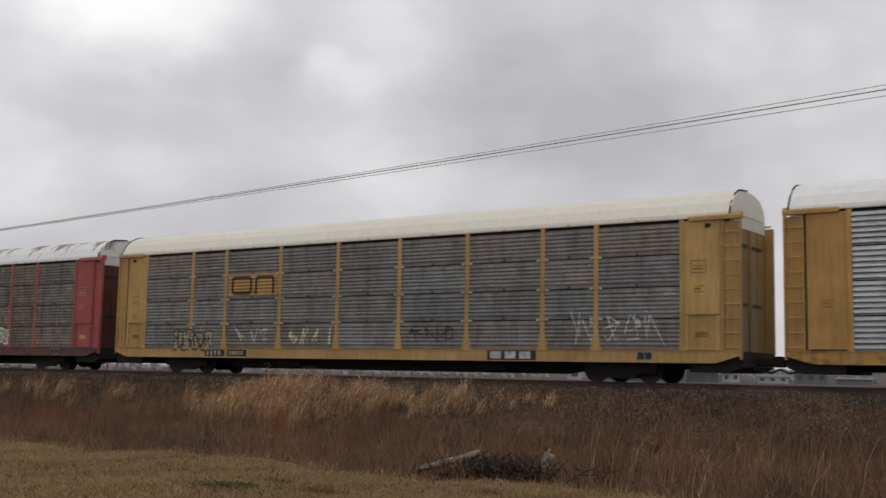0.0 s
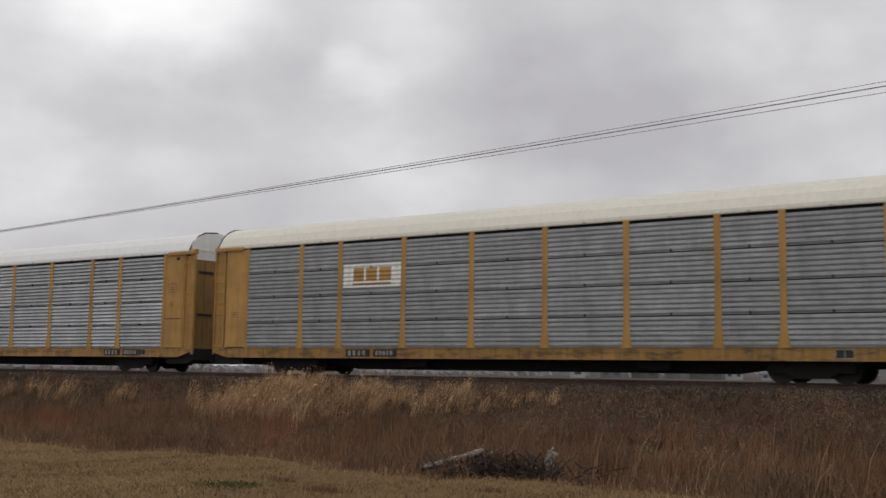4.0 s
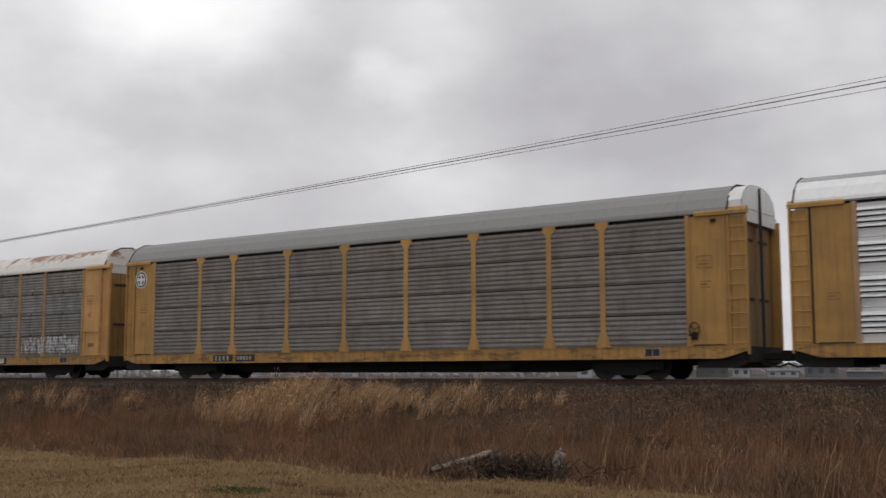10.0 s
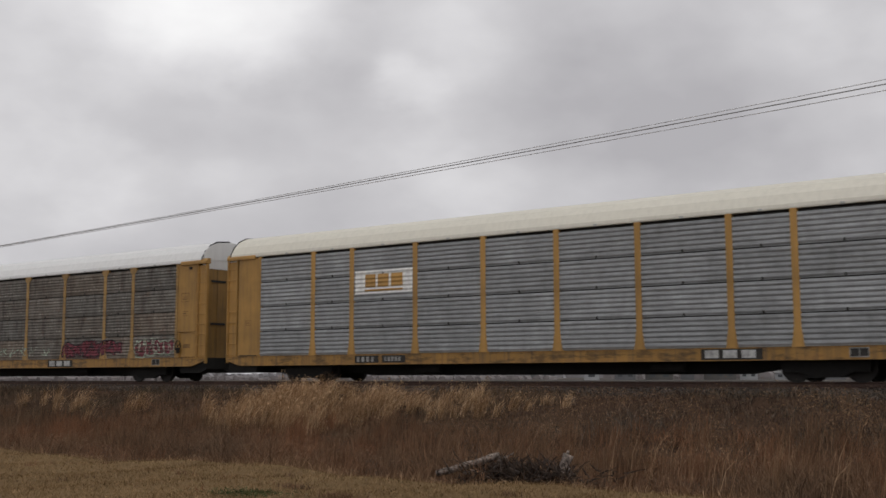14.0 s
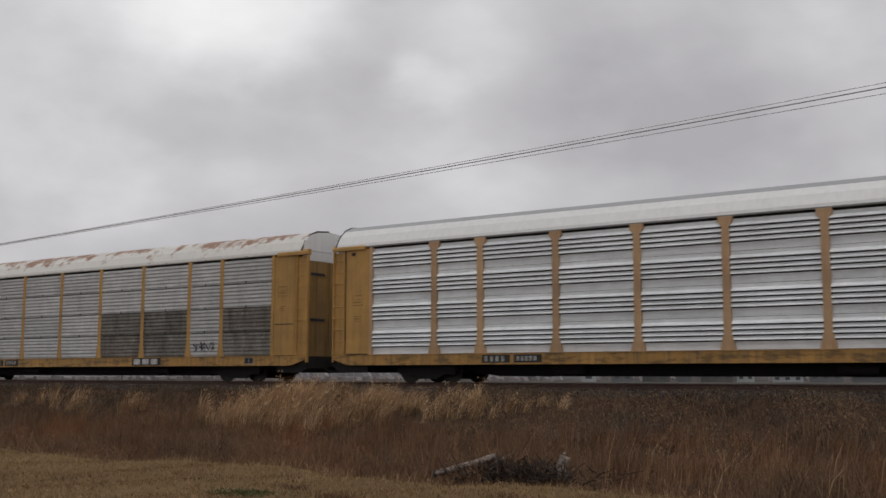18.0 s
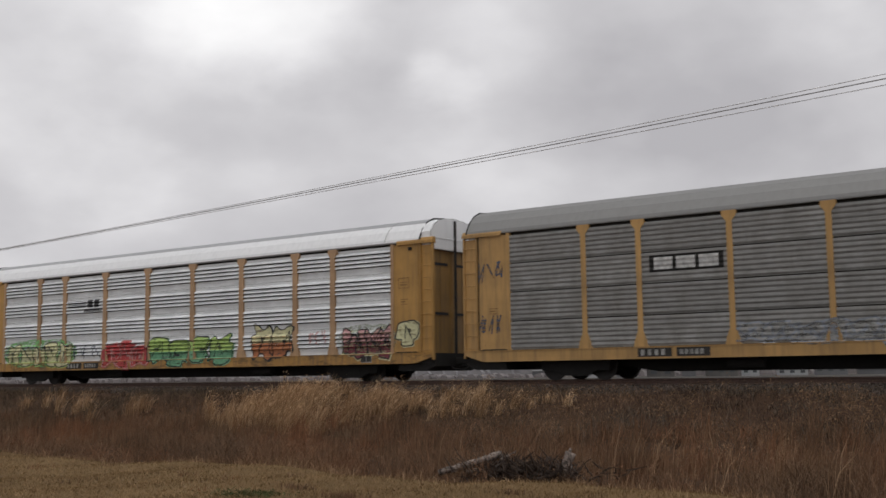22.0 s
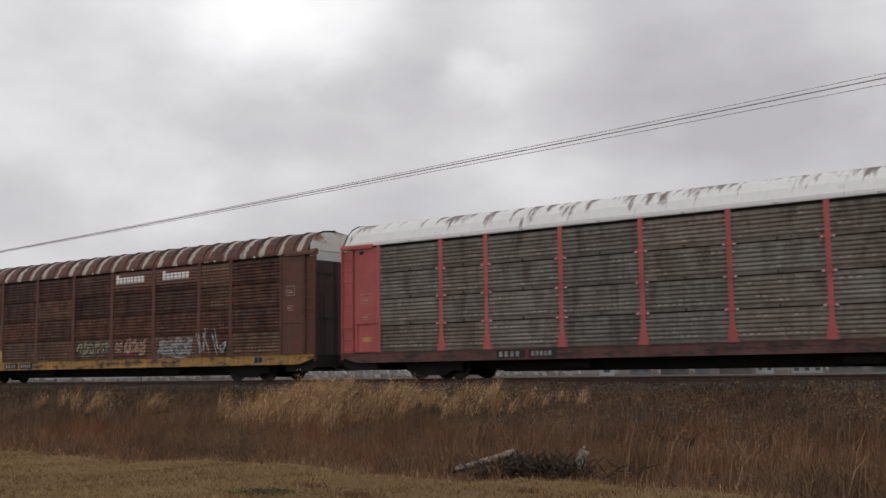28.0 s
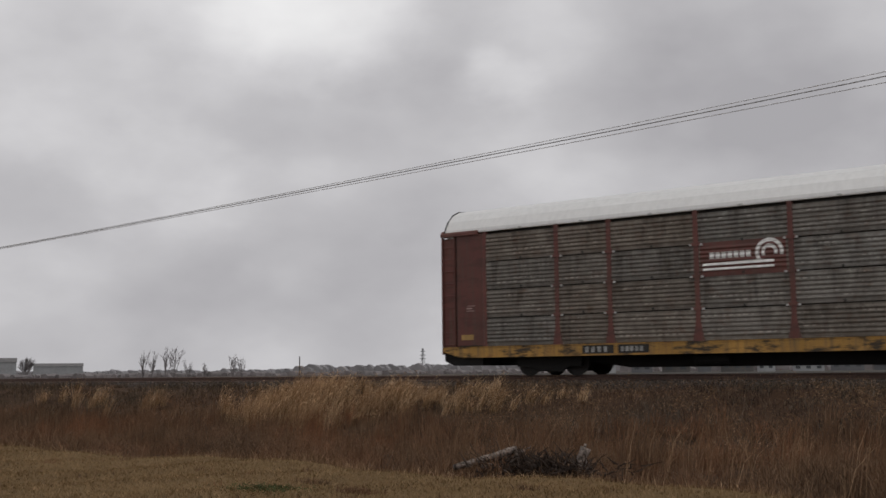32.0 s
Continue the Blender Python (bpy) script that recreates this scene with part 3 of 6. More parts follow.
def make_grass():
    rng = np.random.default_rng(11)

    def swell(x, y, s, k):
        """Slow unevenness of the growth, 0 to 1."""
        return 0.5 + 0.25 * np.sin(x * s + 1.3 * np.sin(y * s * 0.7 + k)) + 0.25 * np.sin(y * s * 1.4 + x * s * 0.6 + 2.0 * k)

    def tufts(n, x0, x1, y0, y1, per, spread):
        """Bases, lean directions and size factors of blades that fan out of tufts."""
        k = max(1, n // per)
        cx, cy = rng.uniform(x0, x1, k), rng.uniform(y0, y1, k)
        i = rng.integers(0, k, n)
        return cx[i] + rng.normal(0, spread, n), cy[i] + rng.normal(0, spread, n), (rng.uniform(0.55, 1.25, k) * (0.65 + 0.6 * swell(cx, cy, 0.9, 1)))[i]

    def edge(x):
        return 14.1 + 0.25 * np.sin(x * 0.31) + 0.15 * np.sin(x * 0.83 + 1.0)

    # ditch: russet grass, tangled and uneven
    x, y, s = tufts(80000, -48, 8, 14.5, 23.0, 26, 0.09)
    y = np.maximum(y, edge(x) + 0.15)
    h = rng.uniform(0.22, 0.62, len(x)) * s * np.interp(y - edge(x), [0, 1.2, 9], [0.7, 1, 0.8])
    grass("russet_grass", x, y, h, rng.uniform(0.005, 0.013, len(x)), rng.uniform(0.2, 1.25, len(x)), RUSSET, "dense tangled russet dead grass filling the ditch", 1)
    n = 90000
    x, y = rng.uniform(-48, 8, n), rng.uniform(14.4, 23.5, n)
    flecks("russet_weeds", x, y, rng.uniform(0.03, 0.62, n) * (0.45 + 0.75 * swell(x, y, 0.9, 1)), rng.uniform(0.008, 0.026, n), RUSSET, "withered russet leaves and seed heads in the ditch", 21)
    # slope: dull short growth
    for x0, x1, n, m, seed in ((-62, -15.5, 46000, DULL, 2), (-15.5, 8, 24000, DUSKY, 8)):
        x, y, s = tufts(n, x0, x1, 21.0, 28.6, 16, 0.10)
        x = x + rng.normal(0, 1.0, n) * (abs(x + 15.5) < 2.5)
        grass("slope_grass", x, y, rng.uniform(0.10, 0.36, n) * s, rng.uniform(0.006, 0.014, n), rng.uniform(0.2, 1.1, n), m, "dull brown weeds on the embankment slope", seed)
    n = 36000
    x, y = rng.uniform(-60, 2, n), rng.uniform(21.5, 28.9, n)
    flecks("slope_weeds", x, y, rng.uniform(0.01, 0.3, n), rng.uniform(0.008, 0.03, n), DULL, "withered brown leaves on the embankment slope", 22)
    # bright straw tufts on the slope
    spots = [(-23.6, 25.0, 1.3, 1.6, 4800), (-22.7, 22.9, 1.4, 1.2, 3300), (-25.2, 23.4, 0.7, 0.7, 450), (-20.4, 24.4, 1.1, 1.4, 2000), (-18.0, 25.2, 1.8, 1.3, 1900), (-20.2, 22.9, 1.5, 0.9, 1000),
             (-36.9, 24.6, 0.7, 1.1, 300), (-33.0, 24.4, 0.6, 0.9, 250), (-30.2, 24.0, 0.5, 0.9, 350)]
    xs, ys, hs = [], [], []
    for cx, cy, sx, sy, n in spots:
        k = n // 42
        tx, ty = cx + rng.normal(0, sx * 0.62, k), cy + rng.normal(0, sy * 0.62, k)
        i = rng.integers(0, k, n)
        hs.append(rng.uniform(0.45, 1.25, k)[i])
        xs.append(tx[i] + rng.normal(0, 0.08, n))
        ys.append(np.clip(ty[i] + rng.normal(0, 0.07, n), 21.5, 27.7))
    x, y = np.concatenate(xs), np.concatenate(ys)
    h = rng.uniform(0.35, 1.0, len(x)) * np.interp(y, [24, 27.7], [1.0, 0.55]) * np.interp(x, [-20, -15], [1.0, 0.6]) * np.concatenate(hs)
    grass("straw_grass", x, y, h, rng.uniform(0.006, 0.016, len(x)), rng.uniform(0.05, 0.75, len(x)), STRAW, "pale straw-coloured tufts of tall grass on the embankment", 3, wind=(0.62, -0.05))
    i = rng.integers(0, len(x), 20000)
    flecks("straw_heads", x[i] + h[i] * 0.35 + rng.normal(0, 0.06, 20000), y[i] + rng.normal(0, 0.05, 20000), h[i] * rng.uniform(0.4, 1.05, 20000), rng.uniform(0.012, 0.038, 20000), STRAW, "feathery straw seed heads on the embankment", 23)
    x, y = rng.uniform(-56, -4, 9000), rng.uniform(22, 28.3, 9000)
    flecks("straw_heads", x, y, rng.uniform(0.03, 0.3, 9000), rng.uniform(0.008, 0.026, 9000), STALK, "scattered pale seed heads on the embankment", 24)
    k, n = 130, 13000
    cx, cy = rng.uniform(-19, -2, k), rng.uniform(22.5, 28.4, k)
    i = rng.integers(0, k, n)
    flecks("weed_clumps", cx[i] + rng.normal(0, 0.3, n), cy[i] + rng.normal(0, 0.25, n), np.abs(rng.normal(0, 0.16, n)), rng.uniform(0.01, 0.034, n), STALK, "withered tan weed clumps on the embankment", 25)
    # single stalks
    k = 46
    cx, cy = rng.uniform(-11, 3, k), rng.uniform(15.2, 21, k)
    i = rng.integers(0, k, 480)
    x, y = cx[i] + rng.normal(0, 0.35, 480), np.maximum(cy[i] + rng.normal(0, 0.28, 480), 14.9)
    grass("dry_stalks", x, y, rng.uniform(0.45, 1.2, 480), rng.uniform(0.006, 0.013, 480), rng.uniform(0.05, 0.6, 480), STALK, "tall pale dead weed stalks in the ditch", 4, wind=(0.12, 0))
    x, y = rng.uniform(-46, -20, 200), rng.uniform(15, 22, 200)
    grass("dry_stalks", x, y, rng.uniform(0.45, 0.8, 200), rng.uniform(0.005, 0.010, 200), rng.uniform(0.05, 0.4, 200), STALK, "tall pale dead weed stalks in the ditch", 5)
    # weeds that have crept on to the track shoulder
    k, n = 420, 9000
    cx, cy = rng.uniform(-62, 6, k), rng.uniform(27.8, 30.4, k)
    i = rng.integers(0, k, n)
    x, y = cx[i] + rng.normal(0, 0.22, n), np.minimum(cy[i] + rng.normal(0, 0.12, n), 30.6)
    flecks("shoulder_weeds", x, y, np.interp(y, [28.6, 30.1], [0.0, 0.13]) + np.abs(rng.normal(0.03, 0.06, n)), rng.uniform(0.01, 0.028, n), DULL, "low withered weeds on the track shoulder", 28)
    # seed heads on tall weeds
    k, n = 60, 3600
    cx, cy = rng.uniform(-9, 3, k), rng.uniform(16, 21, k)
    i = rng.integers(0, k, n)
    q = rng.uniform(0, 1, n)
    flecks("seed_heads", cx[i] + q * 0.25 + rng.normal(0, 0.04, n), cy[i] + rng.normal(0, 0.05, n), 0.45 + q * rng.uniform(0.3, 0.65, k)[i], rng.uniform(0.008, 0.02, n), STALK, "pale seed heads on tall dead weeds in the ditch", 29)
    grass("dry_stalks", cx, cy, rng.uniform(0.8, 1.1, k), rng.uniform(0.009, 0.014, k), np.full(k, 0.02), STALK, "tall pale dead weed stalks in the ditch", 30, wind=(0.25, 0))
    # upright russet clumps that part the ditch into streaks
    k, n = 260, 15000
    cx, cy = rng.uniform(-44, 4, k), rng.uniform(16.5, 22.5, k)
    i = rng.integers(0, k, n)
    grass("tall_weeds", cx[i] + rng.normal(0, 0.12, n), cy[i] + rng.normal(0, 0.10, n), rng.uniform(0.45, 0.95, n) * rng.uniform(0.7, 1.15, k)[i], rng.uniform(0.006, 0.013, n), rng.uniform(0.02, 0.28, n), RUSSET, "upright clumps of tall russet weeds in the ditch", 9, wind=(0.08, 0))
    # a few long pale stems, some leaning
    k = 90
    grass("dry_stalks", rng.uniform(-13, 2, k), rng.uniform(15.6, 19.5, k), rng.uniform(0.8, 1.35, k), rng.uniform(0.012, 0.02, k), rng.uniform(0.05, 0.35, k), STALK, "tall pale dead weed stalks in the ditch", 10, wind=(0.2, 0))
    # lawn
    n = 150000
    y = 14.3 - 7.5 * rng.power(1.25, n)
    x = rng.uniform(-30, 2, n)
    keep = y < edge(x) + 0.1
    x, y = x[keep], y[keep]
    n = len(x)
    grass("lawn_blades", x, y, rng.uniform(0.015, 0.06, n), rng.uniform(0.005, 0.012, n), rng.uniform(0.3, 1.4, n), TURF, "short olive and straw lawn blades", 6, sink=0.005)
    # green and dark brown weeds in the lawn
    n = 700
    flecks("green_weeds", rng.normal(-10.95, 0.3, n), rng.normal(10.75, 0.22, n), np.abs(rng.normal(0, 0.035, n)), rng.uniform(0.012, 0.03, n), LEAF, "low green weeds in the lawn", 26)
    k, n = 26, 800
    cx, cy = np.append(rng.uniform(-20, -4, k - 6), [-9.8, -9.9, -9.65, -11.3, -11.1, -8.0]), np.append(rng.uniform(9.5, 13.4, k - 6), [11.3, 11.25, 11.35, 11.9, 11.95, 12.6])
    i = np.where(rng.uniform(0, 1, n) < 0.4, rng.integers(k - 6, k, n), rng.integers(0, k, n))
    grass("lawn_weeds", cx[i] + rng.normal(0, 0.12, n), cy[i] + rng.normal(0, 0.06, n), rng.uniform(0.03, 0.13, n), rng.uniform(0.008, 0.016, n), rng.uniform(0.1, 0.8, n), RUSSET, "dark brown weeds standing in the lawn", 27)
    x, _, s = tufts(9000, -34, 4, 0, 1, 30, 0.15)
    y = edge(x) + rng.normal(0.05, 0.16, len(x))
    grass("lawn_edge_grass", x, y, rng.uniform(0.05, 0.2, len(x)) * s, rng.uniform(0.006, 0.012, len(x)), rng.uniform(0.2, 1.0, len(x)), STALK, "pale uncut grass along the lawn's edge", 7)


make_track()
make_grass()


# ---------------------------------------------------------------- brush pile by the lawn
def make_brush():
    rng = random.Random(5)

    def gnarled(p, q, r0, r1, n=9, wob=0.03, sides=9):
        p, q = Vector(p), Vector(q)
        pts = [p.lerp(q, i / (n - 1)) + Vector([rng.uniform(-wob, wob) for _ in range(3)]) for i in range(n)]
        return pts, [r0 + (r1 - r0) * i / (n - 1) + rng.uniform(-0.06, 0.06) * r0 for i in range(n)]

    log = thing("log", Matrix.Translation((-10.0, 15.0, 0)), "weathered grey broken log leaning on a brush pile", "log")
    part("trunk", Build().tube(*gnarled((-0.68, -0.31, 0.02), (0.24, 0.14, 0.32), 0.052, 0.066, 14, 0.010)).mesh("trunk", True), WOOD, log)
    part("split_limb", Build().tube(*gnarled((-0.2, -0.2, 0.03), (0.35, 0.1, 0.12), 0.045, 0.02, 6)).mesh("split_limb", True), WOOD, log)
    part("snag", Build().tube(*gnarled((0.2, 0.1, 0.22), (0.45, 0.3, 0.40), 0.03, 0.012, 5)).mesh("snag", True), WOOD, log)
    st = thing("stump", Matrix.Translation((-8.62, 15.2, -0.12)), "pale splintered stump standing in dark brush", "stump")
    part("stem", Build().tube(*gnarled((-0.07, 0, -0.05), (0.07, 0.02, 0.48), 0.075, 0.085, 9, 0.022)).mesh("stem", True), WOOD, st)
    part("splinter", Build().tube(*gnarled((0.03, 0, 0.4), (0.10, 0.0, 0.56), 0.045, 0.02, 4, 0.01)).mesh("splinter", True), WOOD, st)
    b = Build()
    for _ in range(820):
        x, y = rng.gauss(-9.3, 0.52), rng.gauss(15.1, 0.25)
        a, el, ln = rng.uniform(0, 6.28), rng.uniform(-0.1, 0.9), rng.uniform(0.25, 0.7)
        p = Vector((x, y, rng.uniform(-0.15, 0.16)))
        q = p + Vector((math.cos(a) * math.cos(el), math.sin(a) * math.cos(el), math.sin(el))) * ln * 0.6
        q.z = min(q.z, 0.46)
        pts, rr = gnarled(p, q, rng.uniform(0.008, 0.022), 0.004, 4, 0.025)
        b.tube(pts, rr, 4)
    ob = part("brush_pile", b.mesh("brush_pile"), TWIG, None)
    tagged(ob, "dark heap of cut brush and twigs at the lawn's edge", "brush pile", kind="stuff")


make_brush()


# ---------------------------------------------------------------- overhead cables
def make_cables():
    for dy, sag, r, m, lab in [(0.0, 0.0, 0.010, WIRE_LIGHT, "thin pale aluminium overhead cable"), (0.04, 0.42, 0.014, WIRE, "dark grey overhead cable"), (0.08, 1.0, 0.010, WIRE_LIGHT, "thin pale aluminium overhead cable")]:
        y0 = 24.0
        pts = []
        for k in range(61):
            u = -4.2 + k * 0.1
            pts.append((u * y0, y0 + dy, EYE + y0 * (0.2715 + 0.0502 * u + 0.0065 * u * u) - sag * (0.05 + 0.035 * max(0.0, u + 1.54) + 0.07 * max(0.0, u + 1.54) ** 2)))
        ob = part("cable", Build().tube(pts, r, 6).mesh("cable", True), m)
        tagged(ob, lab + " strung beside the railway", "cable", "overhead cables", "structure")


make_cables()


# ---------------------------------------------------------------- distance
def polar(az, dist, z=0.3):
    """A place by its heading (degrees right of straight across the track) and distance."""
    return (dist * math.sin(radians(az)), dist * math.cos(radians(az)), z)


# Distance haze is painted into these two tree colours as pale grey.
HAZE_TREE = flat("far_bare_wood_hazed", (0.19, 0.17, 0.168), 0.95, 0.25, scale=0.2)
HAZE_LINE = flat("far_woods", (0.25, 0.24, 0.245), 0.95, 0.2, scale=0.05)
SHED_WHITE = flat("far_white_cladding", (0.30, 0.305, 0.31), 0.7, 0.1, scale=0.3)
SHED_GREY = flat("far_grey_cladding", (0.115, 0.115, 0.12), 0.7, 0.1, scale=0.3)
SHED_DARK = flat("far_dark_cladding", (0.085, 0.08, 0.075), 0.8, 0.2, scale=0.3)
SHED_BROWN = flat("far_brown_cladding", (0.13, 0.10, 0.085), 0.8, 0.15, scale=0.3)
SHED_ROOF = flat("far_roof", (0.16, 0.155, 0.155), 0.8, 0.1, scale=0.3)
GLASS_DARK = flat("far_window", (0.05, 0.055, 0.06), 0.3)
GRAVEL_LOT = soil_material("gravel_lot", (0.07, 0.062, 0.056), (0.10, 0.09, 0.08))


def bare_tree(at, height, seed, label, stems=6, wide=0.25, twigs=7):
    """A leafless field tree or shrub: a few stems that part into fine upright branches."""
    rng = random.Random(seed)
    root = thing("bare_tree", Matrix.Translation(at), label, "tree", "bare trees in the fields")
    trunk, crown = Build(), Build()
    for _ in range(stems):
        a, tilt = rng.uniform(0, 6.28), rng.uniform(0.02, wide)
        d = Vector((math.cos(a) * tilt, math.sin(a) * tilt, 1)).normalized()
        ln = height * rng.uniform(0.65, 1.0)
        pts = [d * ln * q + Vector((rng.gauss(0, 0.02), rng.gauss(0, 0.02), 0)) * ln * q - Vector((0, 0, 0.3)) for q in (0, 0.25, 0.5, 0.75, 1.0)]
        r = height * 0.011
        trunk.tube(pts, [r, r * 0.85, r * 0.65, r * 0.42, r * 0.2], 5)
        for _ in range(twigs):
            q = rng.uniform(0.3, 0.95)
            p = pts[0].lerp(pts[4], q)
            b = rng.uniform(0, 6.28)
            e = (d + Vector((math.cos(b), math.sin(b), 0.1)) * rng.uniform(0.3, 0.9)).normalized()
            tl = ln * (1.05 - q) * rng.uniform(0.35, 0.7)
            tip = p + e * tl
            crown.tube([p, p.lerp(tip, 0.5) + Vector((0, 0, tl * 0.05)), tip], [0.05, 0.035, 0.02], 3)
            for _ in range(4):
                c = rng.uniform(0, 6.28)
                f = (e + Vector((math.cos(c), math.sin(c), 0.4)) * 0.6).normalized()
                m = p.lerp(tip, rng.uniform(0.3, 0.9))
                crown.tube([m, m + f * tl * 0.4], [0.03, 0.015], 3)
    part("trunk", trunk.mesh("trunk"), HAZE_TREE, root)
    part("crown", crown.mesh("crown"), HAZE_TREE, root, "leafless crown of fine branches")


def far_woods(az0, az1, dist, top, seed, label, material=None):
    """A far belt of trees: hundreds of ragged clumps side by side."""
    rng = random.Random(seed)
    b = Build()
    az = az0
    while az < az1:
        x, y, z = polar(az, dist + rng.uniform(-25, 25))
        h = top * (0.55 + 0.45 * noise.noise((az * 0.9, seed, 0.0)) + rng.uniform(-0.18, 0.18)) + 0.3 * top
        w = rng.uniform(0.9, 2.2) * h
        ring = []
        n = 11
        for i in range(n):
            a = math.pi * i / (n - 1)
            k = rng.uniform(0.86, 1.06)
            ring.append((x + math.cos(a) * w * 0.6 * k, z + math.sin(a) ** 0.7 * h * k))
        ring = [(x + w * 0.55, z - 0.5)] + ring + [(x - w * 0.55, z - 0.5)]
        b.prism(ring, y - 1.5, y + 1.5, 1)
        az += math.degrees(w * 0.45 / dist)
    ob = part("far_woods", b.mesh("far_woods"), material or HAZE_LINE)
    tagged(ob, label, "woods", kind="stuff")


def shed(az, dist, w, d, h, wall, label, windows=0):
    x, y, z = polar(az, dist)
    root = thing("far_shed", pose(x, y, z, 0, 0, -az), label, "building", "low buildings beyond the railway")
    part("wall", Build().box(-w / 2, w / 2, -d / 2, d / 2, -0.3, h * 0.78).mesh("wall"), wall, root)
    part("roof", Build().prism([(-d / 2 - 0.3, h * 0.775), (d / 2 + 0.3, h * 0.775), (0, h)], -w / 2 - 0.3, w / 2 + 0.3).mesh("roof"), SHED_ROOF, root)
    for i in range(windows):
        cx = -w / 2 + w * (i + 0.5) / windows
        part("window", Build().box(cx - w * 0.22 / windows, cx + w * 0.22 / windows, -d / 2 - 0.05, -d / 2 + 0.02, h * 0.28, h * 0.6).mesh("window"), GLASS_DARK, root)


def make_distance():
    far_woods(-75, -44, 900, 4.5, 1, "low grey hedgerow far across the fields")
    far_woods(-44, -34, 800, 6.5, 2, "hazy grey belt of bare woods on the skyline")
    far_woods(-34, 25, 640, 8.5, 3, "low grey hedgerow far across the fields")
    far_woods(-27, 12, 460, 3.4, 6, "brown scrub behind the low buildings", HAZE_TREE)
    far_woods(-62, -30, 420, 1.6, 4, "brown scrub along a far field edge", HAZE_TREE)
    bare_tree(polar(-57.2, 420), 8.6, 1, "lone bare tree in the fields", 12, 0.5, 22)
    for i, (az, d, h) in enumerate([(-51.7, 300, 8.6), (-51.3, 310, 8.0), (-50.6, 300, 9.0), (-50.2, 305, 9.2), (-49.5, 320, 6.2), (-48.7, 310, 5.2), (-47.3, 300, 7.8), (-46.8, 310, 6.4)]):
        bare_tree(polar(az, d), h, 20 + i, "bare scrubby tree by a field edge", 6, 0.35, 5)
    root = thing("utility_pole", Matrix.Translation(polar(-43.9, 380)), "thin dark wooden utility pole in the fields", "utility pole")
    part("pole", Build().tube([(0, 0, -0.5), (0, 0, 6.6)], [0.22, 0.17], 8).mesh("pole"), BARK, root)
    root = thing("lattice_tower", Matrix.Translation(polar(-37.55, 900)), "grey steel lattice tower on the skyline", "tower")
    b = Build()
    for sx, sy in ((-1, -1), (1, -1), (1, 1), (-1, 1)):
        part("leg", Build().tube([(sx * 2.2, sy * 2.2, -0.5), (sx * 0.7, sy * 0.7, 11), (sx * 0.35, sy * 0.35, 19.5)], 0.22, 5).mesh("leg"), SHED_GREY, root)
    for z, w in ((11, 3.4), (14, 3.0), (17, 2.4)):
        part("cross_arm", Build().box(-w, w, -0.2, 0.2, z - 0.2, z + 0.2).mesh("cross_arm"), SHED_GREY, root)
    for az, d, w, h, m, n, lab in [(-28.0, 330, 4.4, 3.4, SHED_WHITE, 1, "small white house far behind the track"), (-26.3, 330, 6, 3.6, SHED_GREY, 2, "low grey trailer home far behind the track"), (-24.6, 335, 8, 3.2, SHED_DARK, 2, "low dark shed far behind the track"), (-23.2, 340, 4, 2.9, SHED_GREY, 0, "low grey shed far behind the track"), (-21.6, 330, 9, 4.2, SHED_DARK, 3, "dark farm shed far behind the track"), (-20.2, 335, 5, 3.6, SHED_WHITE, 2, "white house with dark windows behind the track"), (-16.4, 335, 9, 4.4, SHED_GREY, 3, "grey barn far behind the track"), (-10.0, 335, 12, 4.0, SHED_BROWN, 2, "low brown shed far behind the track"), (-6.5, 335, 14, 3.8, SHED_BROWN, 0, "low brown shed far behind the track"),
                                   (-30.5, 420, 9, 3.0, SHED_GREY, 0, "low grey barn far behind the track"), (-18.2, 350, 9, 2.6, SHED_WHITE, 3, "long low pale shed far behind the track"), (-14.4, 360, 10, 2.2, SHED_GREY, 0, "long low grey shed far behind the track"), (-12.0, 360, 8, 2.2, SHED_GREY, 0, "low grey shed far behind the track"),
                                   # skyline buildings take the pale cladding, so their haze is in the colour
                                   (-58.2, 640, 13, 10.5, SHED_WHITE, 0, "far grey farm building on the skyline"), (-55.7, 700, 28, 8.0, SHED_WHITE, 0, "far grey farm building on the skyline")]:
        shed(az, d, w, 4, h, m, lab, n)
    # pale gravel lot behind the track
    me = mesh_of("gravel_lot", [(-70, 150, 0.33), (80, 150, 0.33), (120, 420, 0.33), (-330, 420, 0.33)], [(0, 1, 2, 3)])
    ob = part("gravel_lot", me, GRAVEL_LOT)
    tagged(ob, "pale flat gravel lot beyond the railway", "ground", kind="structure")


make_distance()


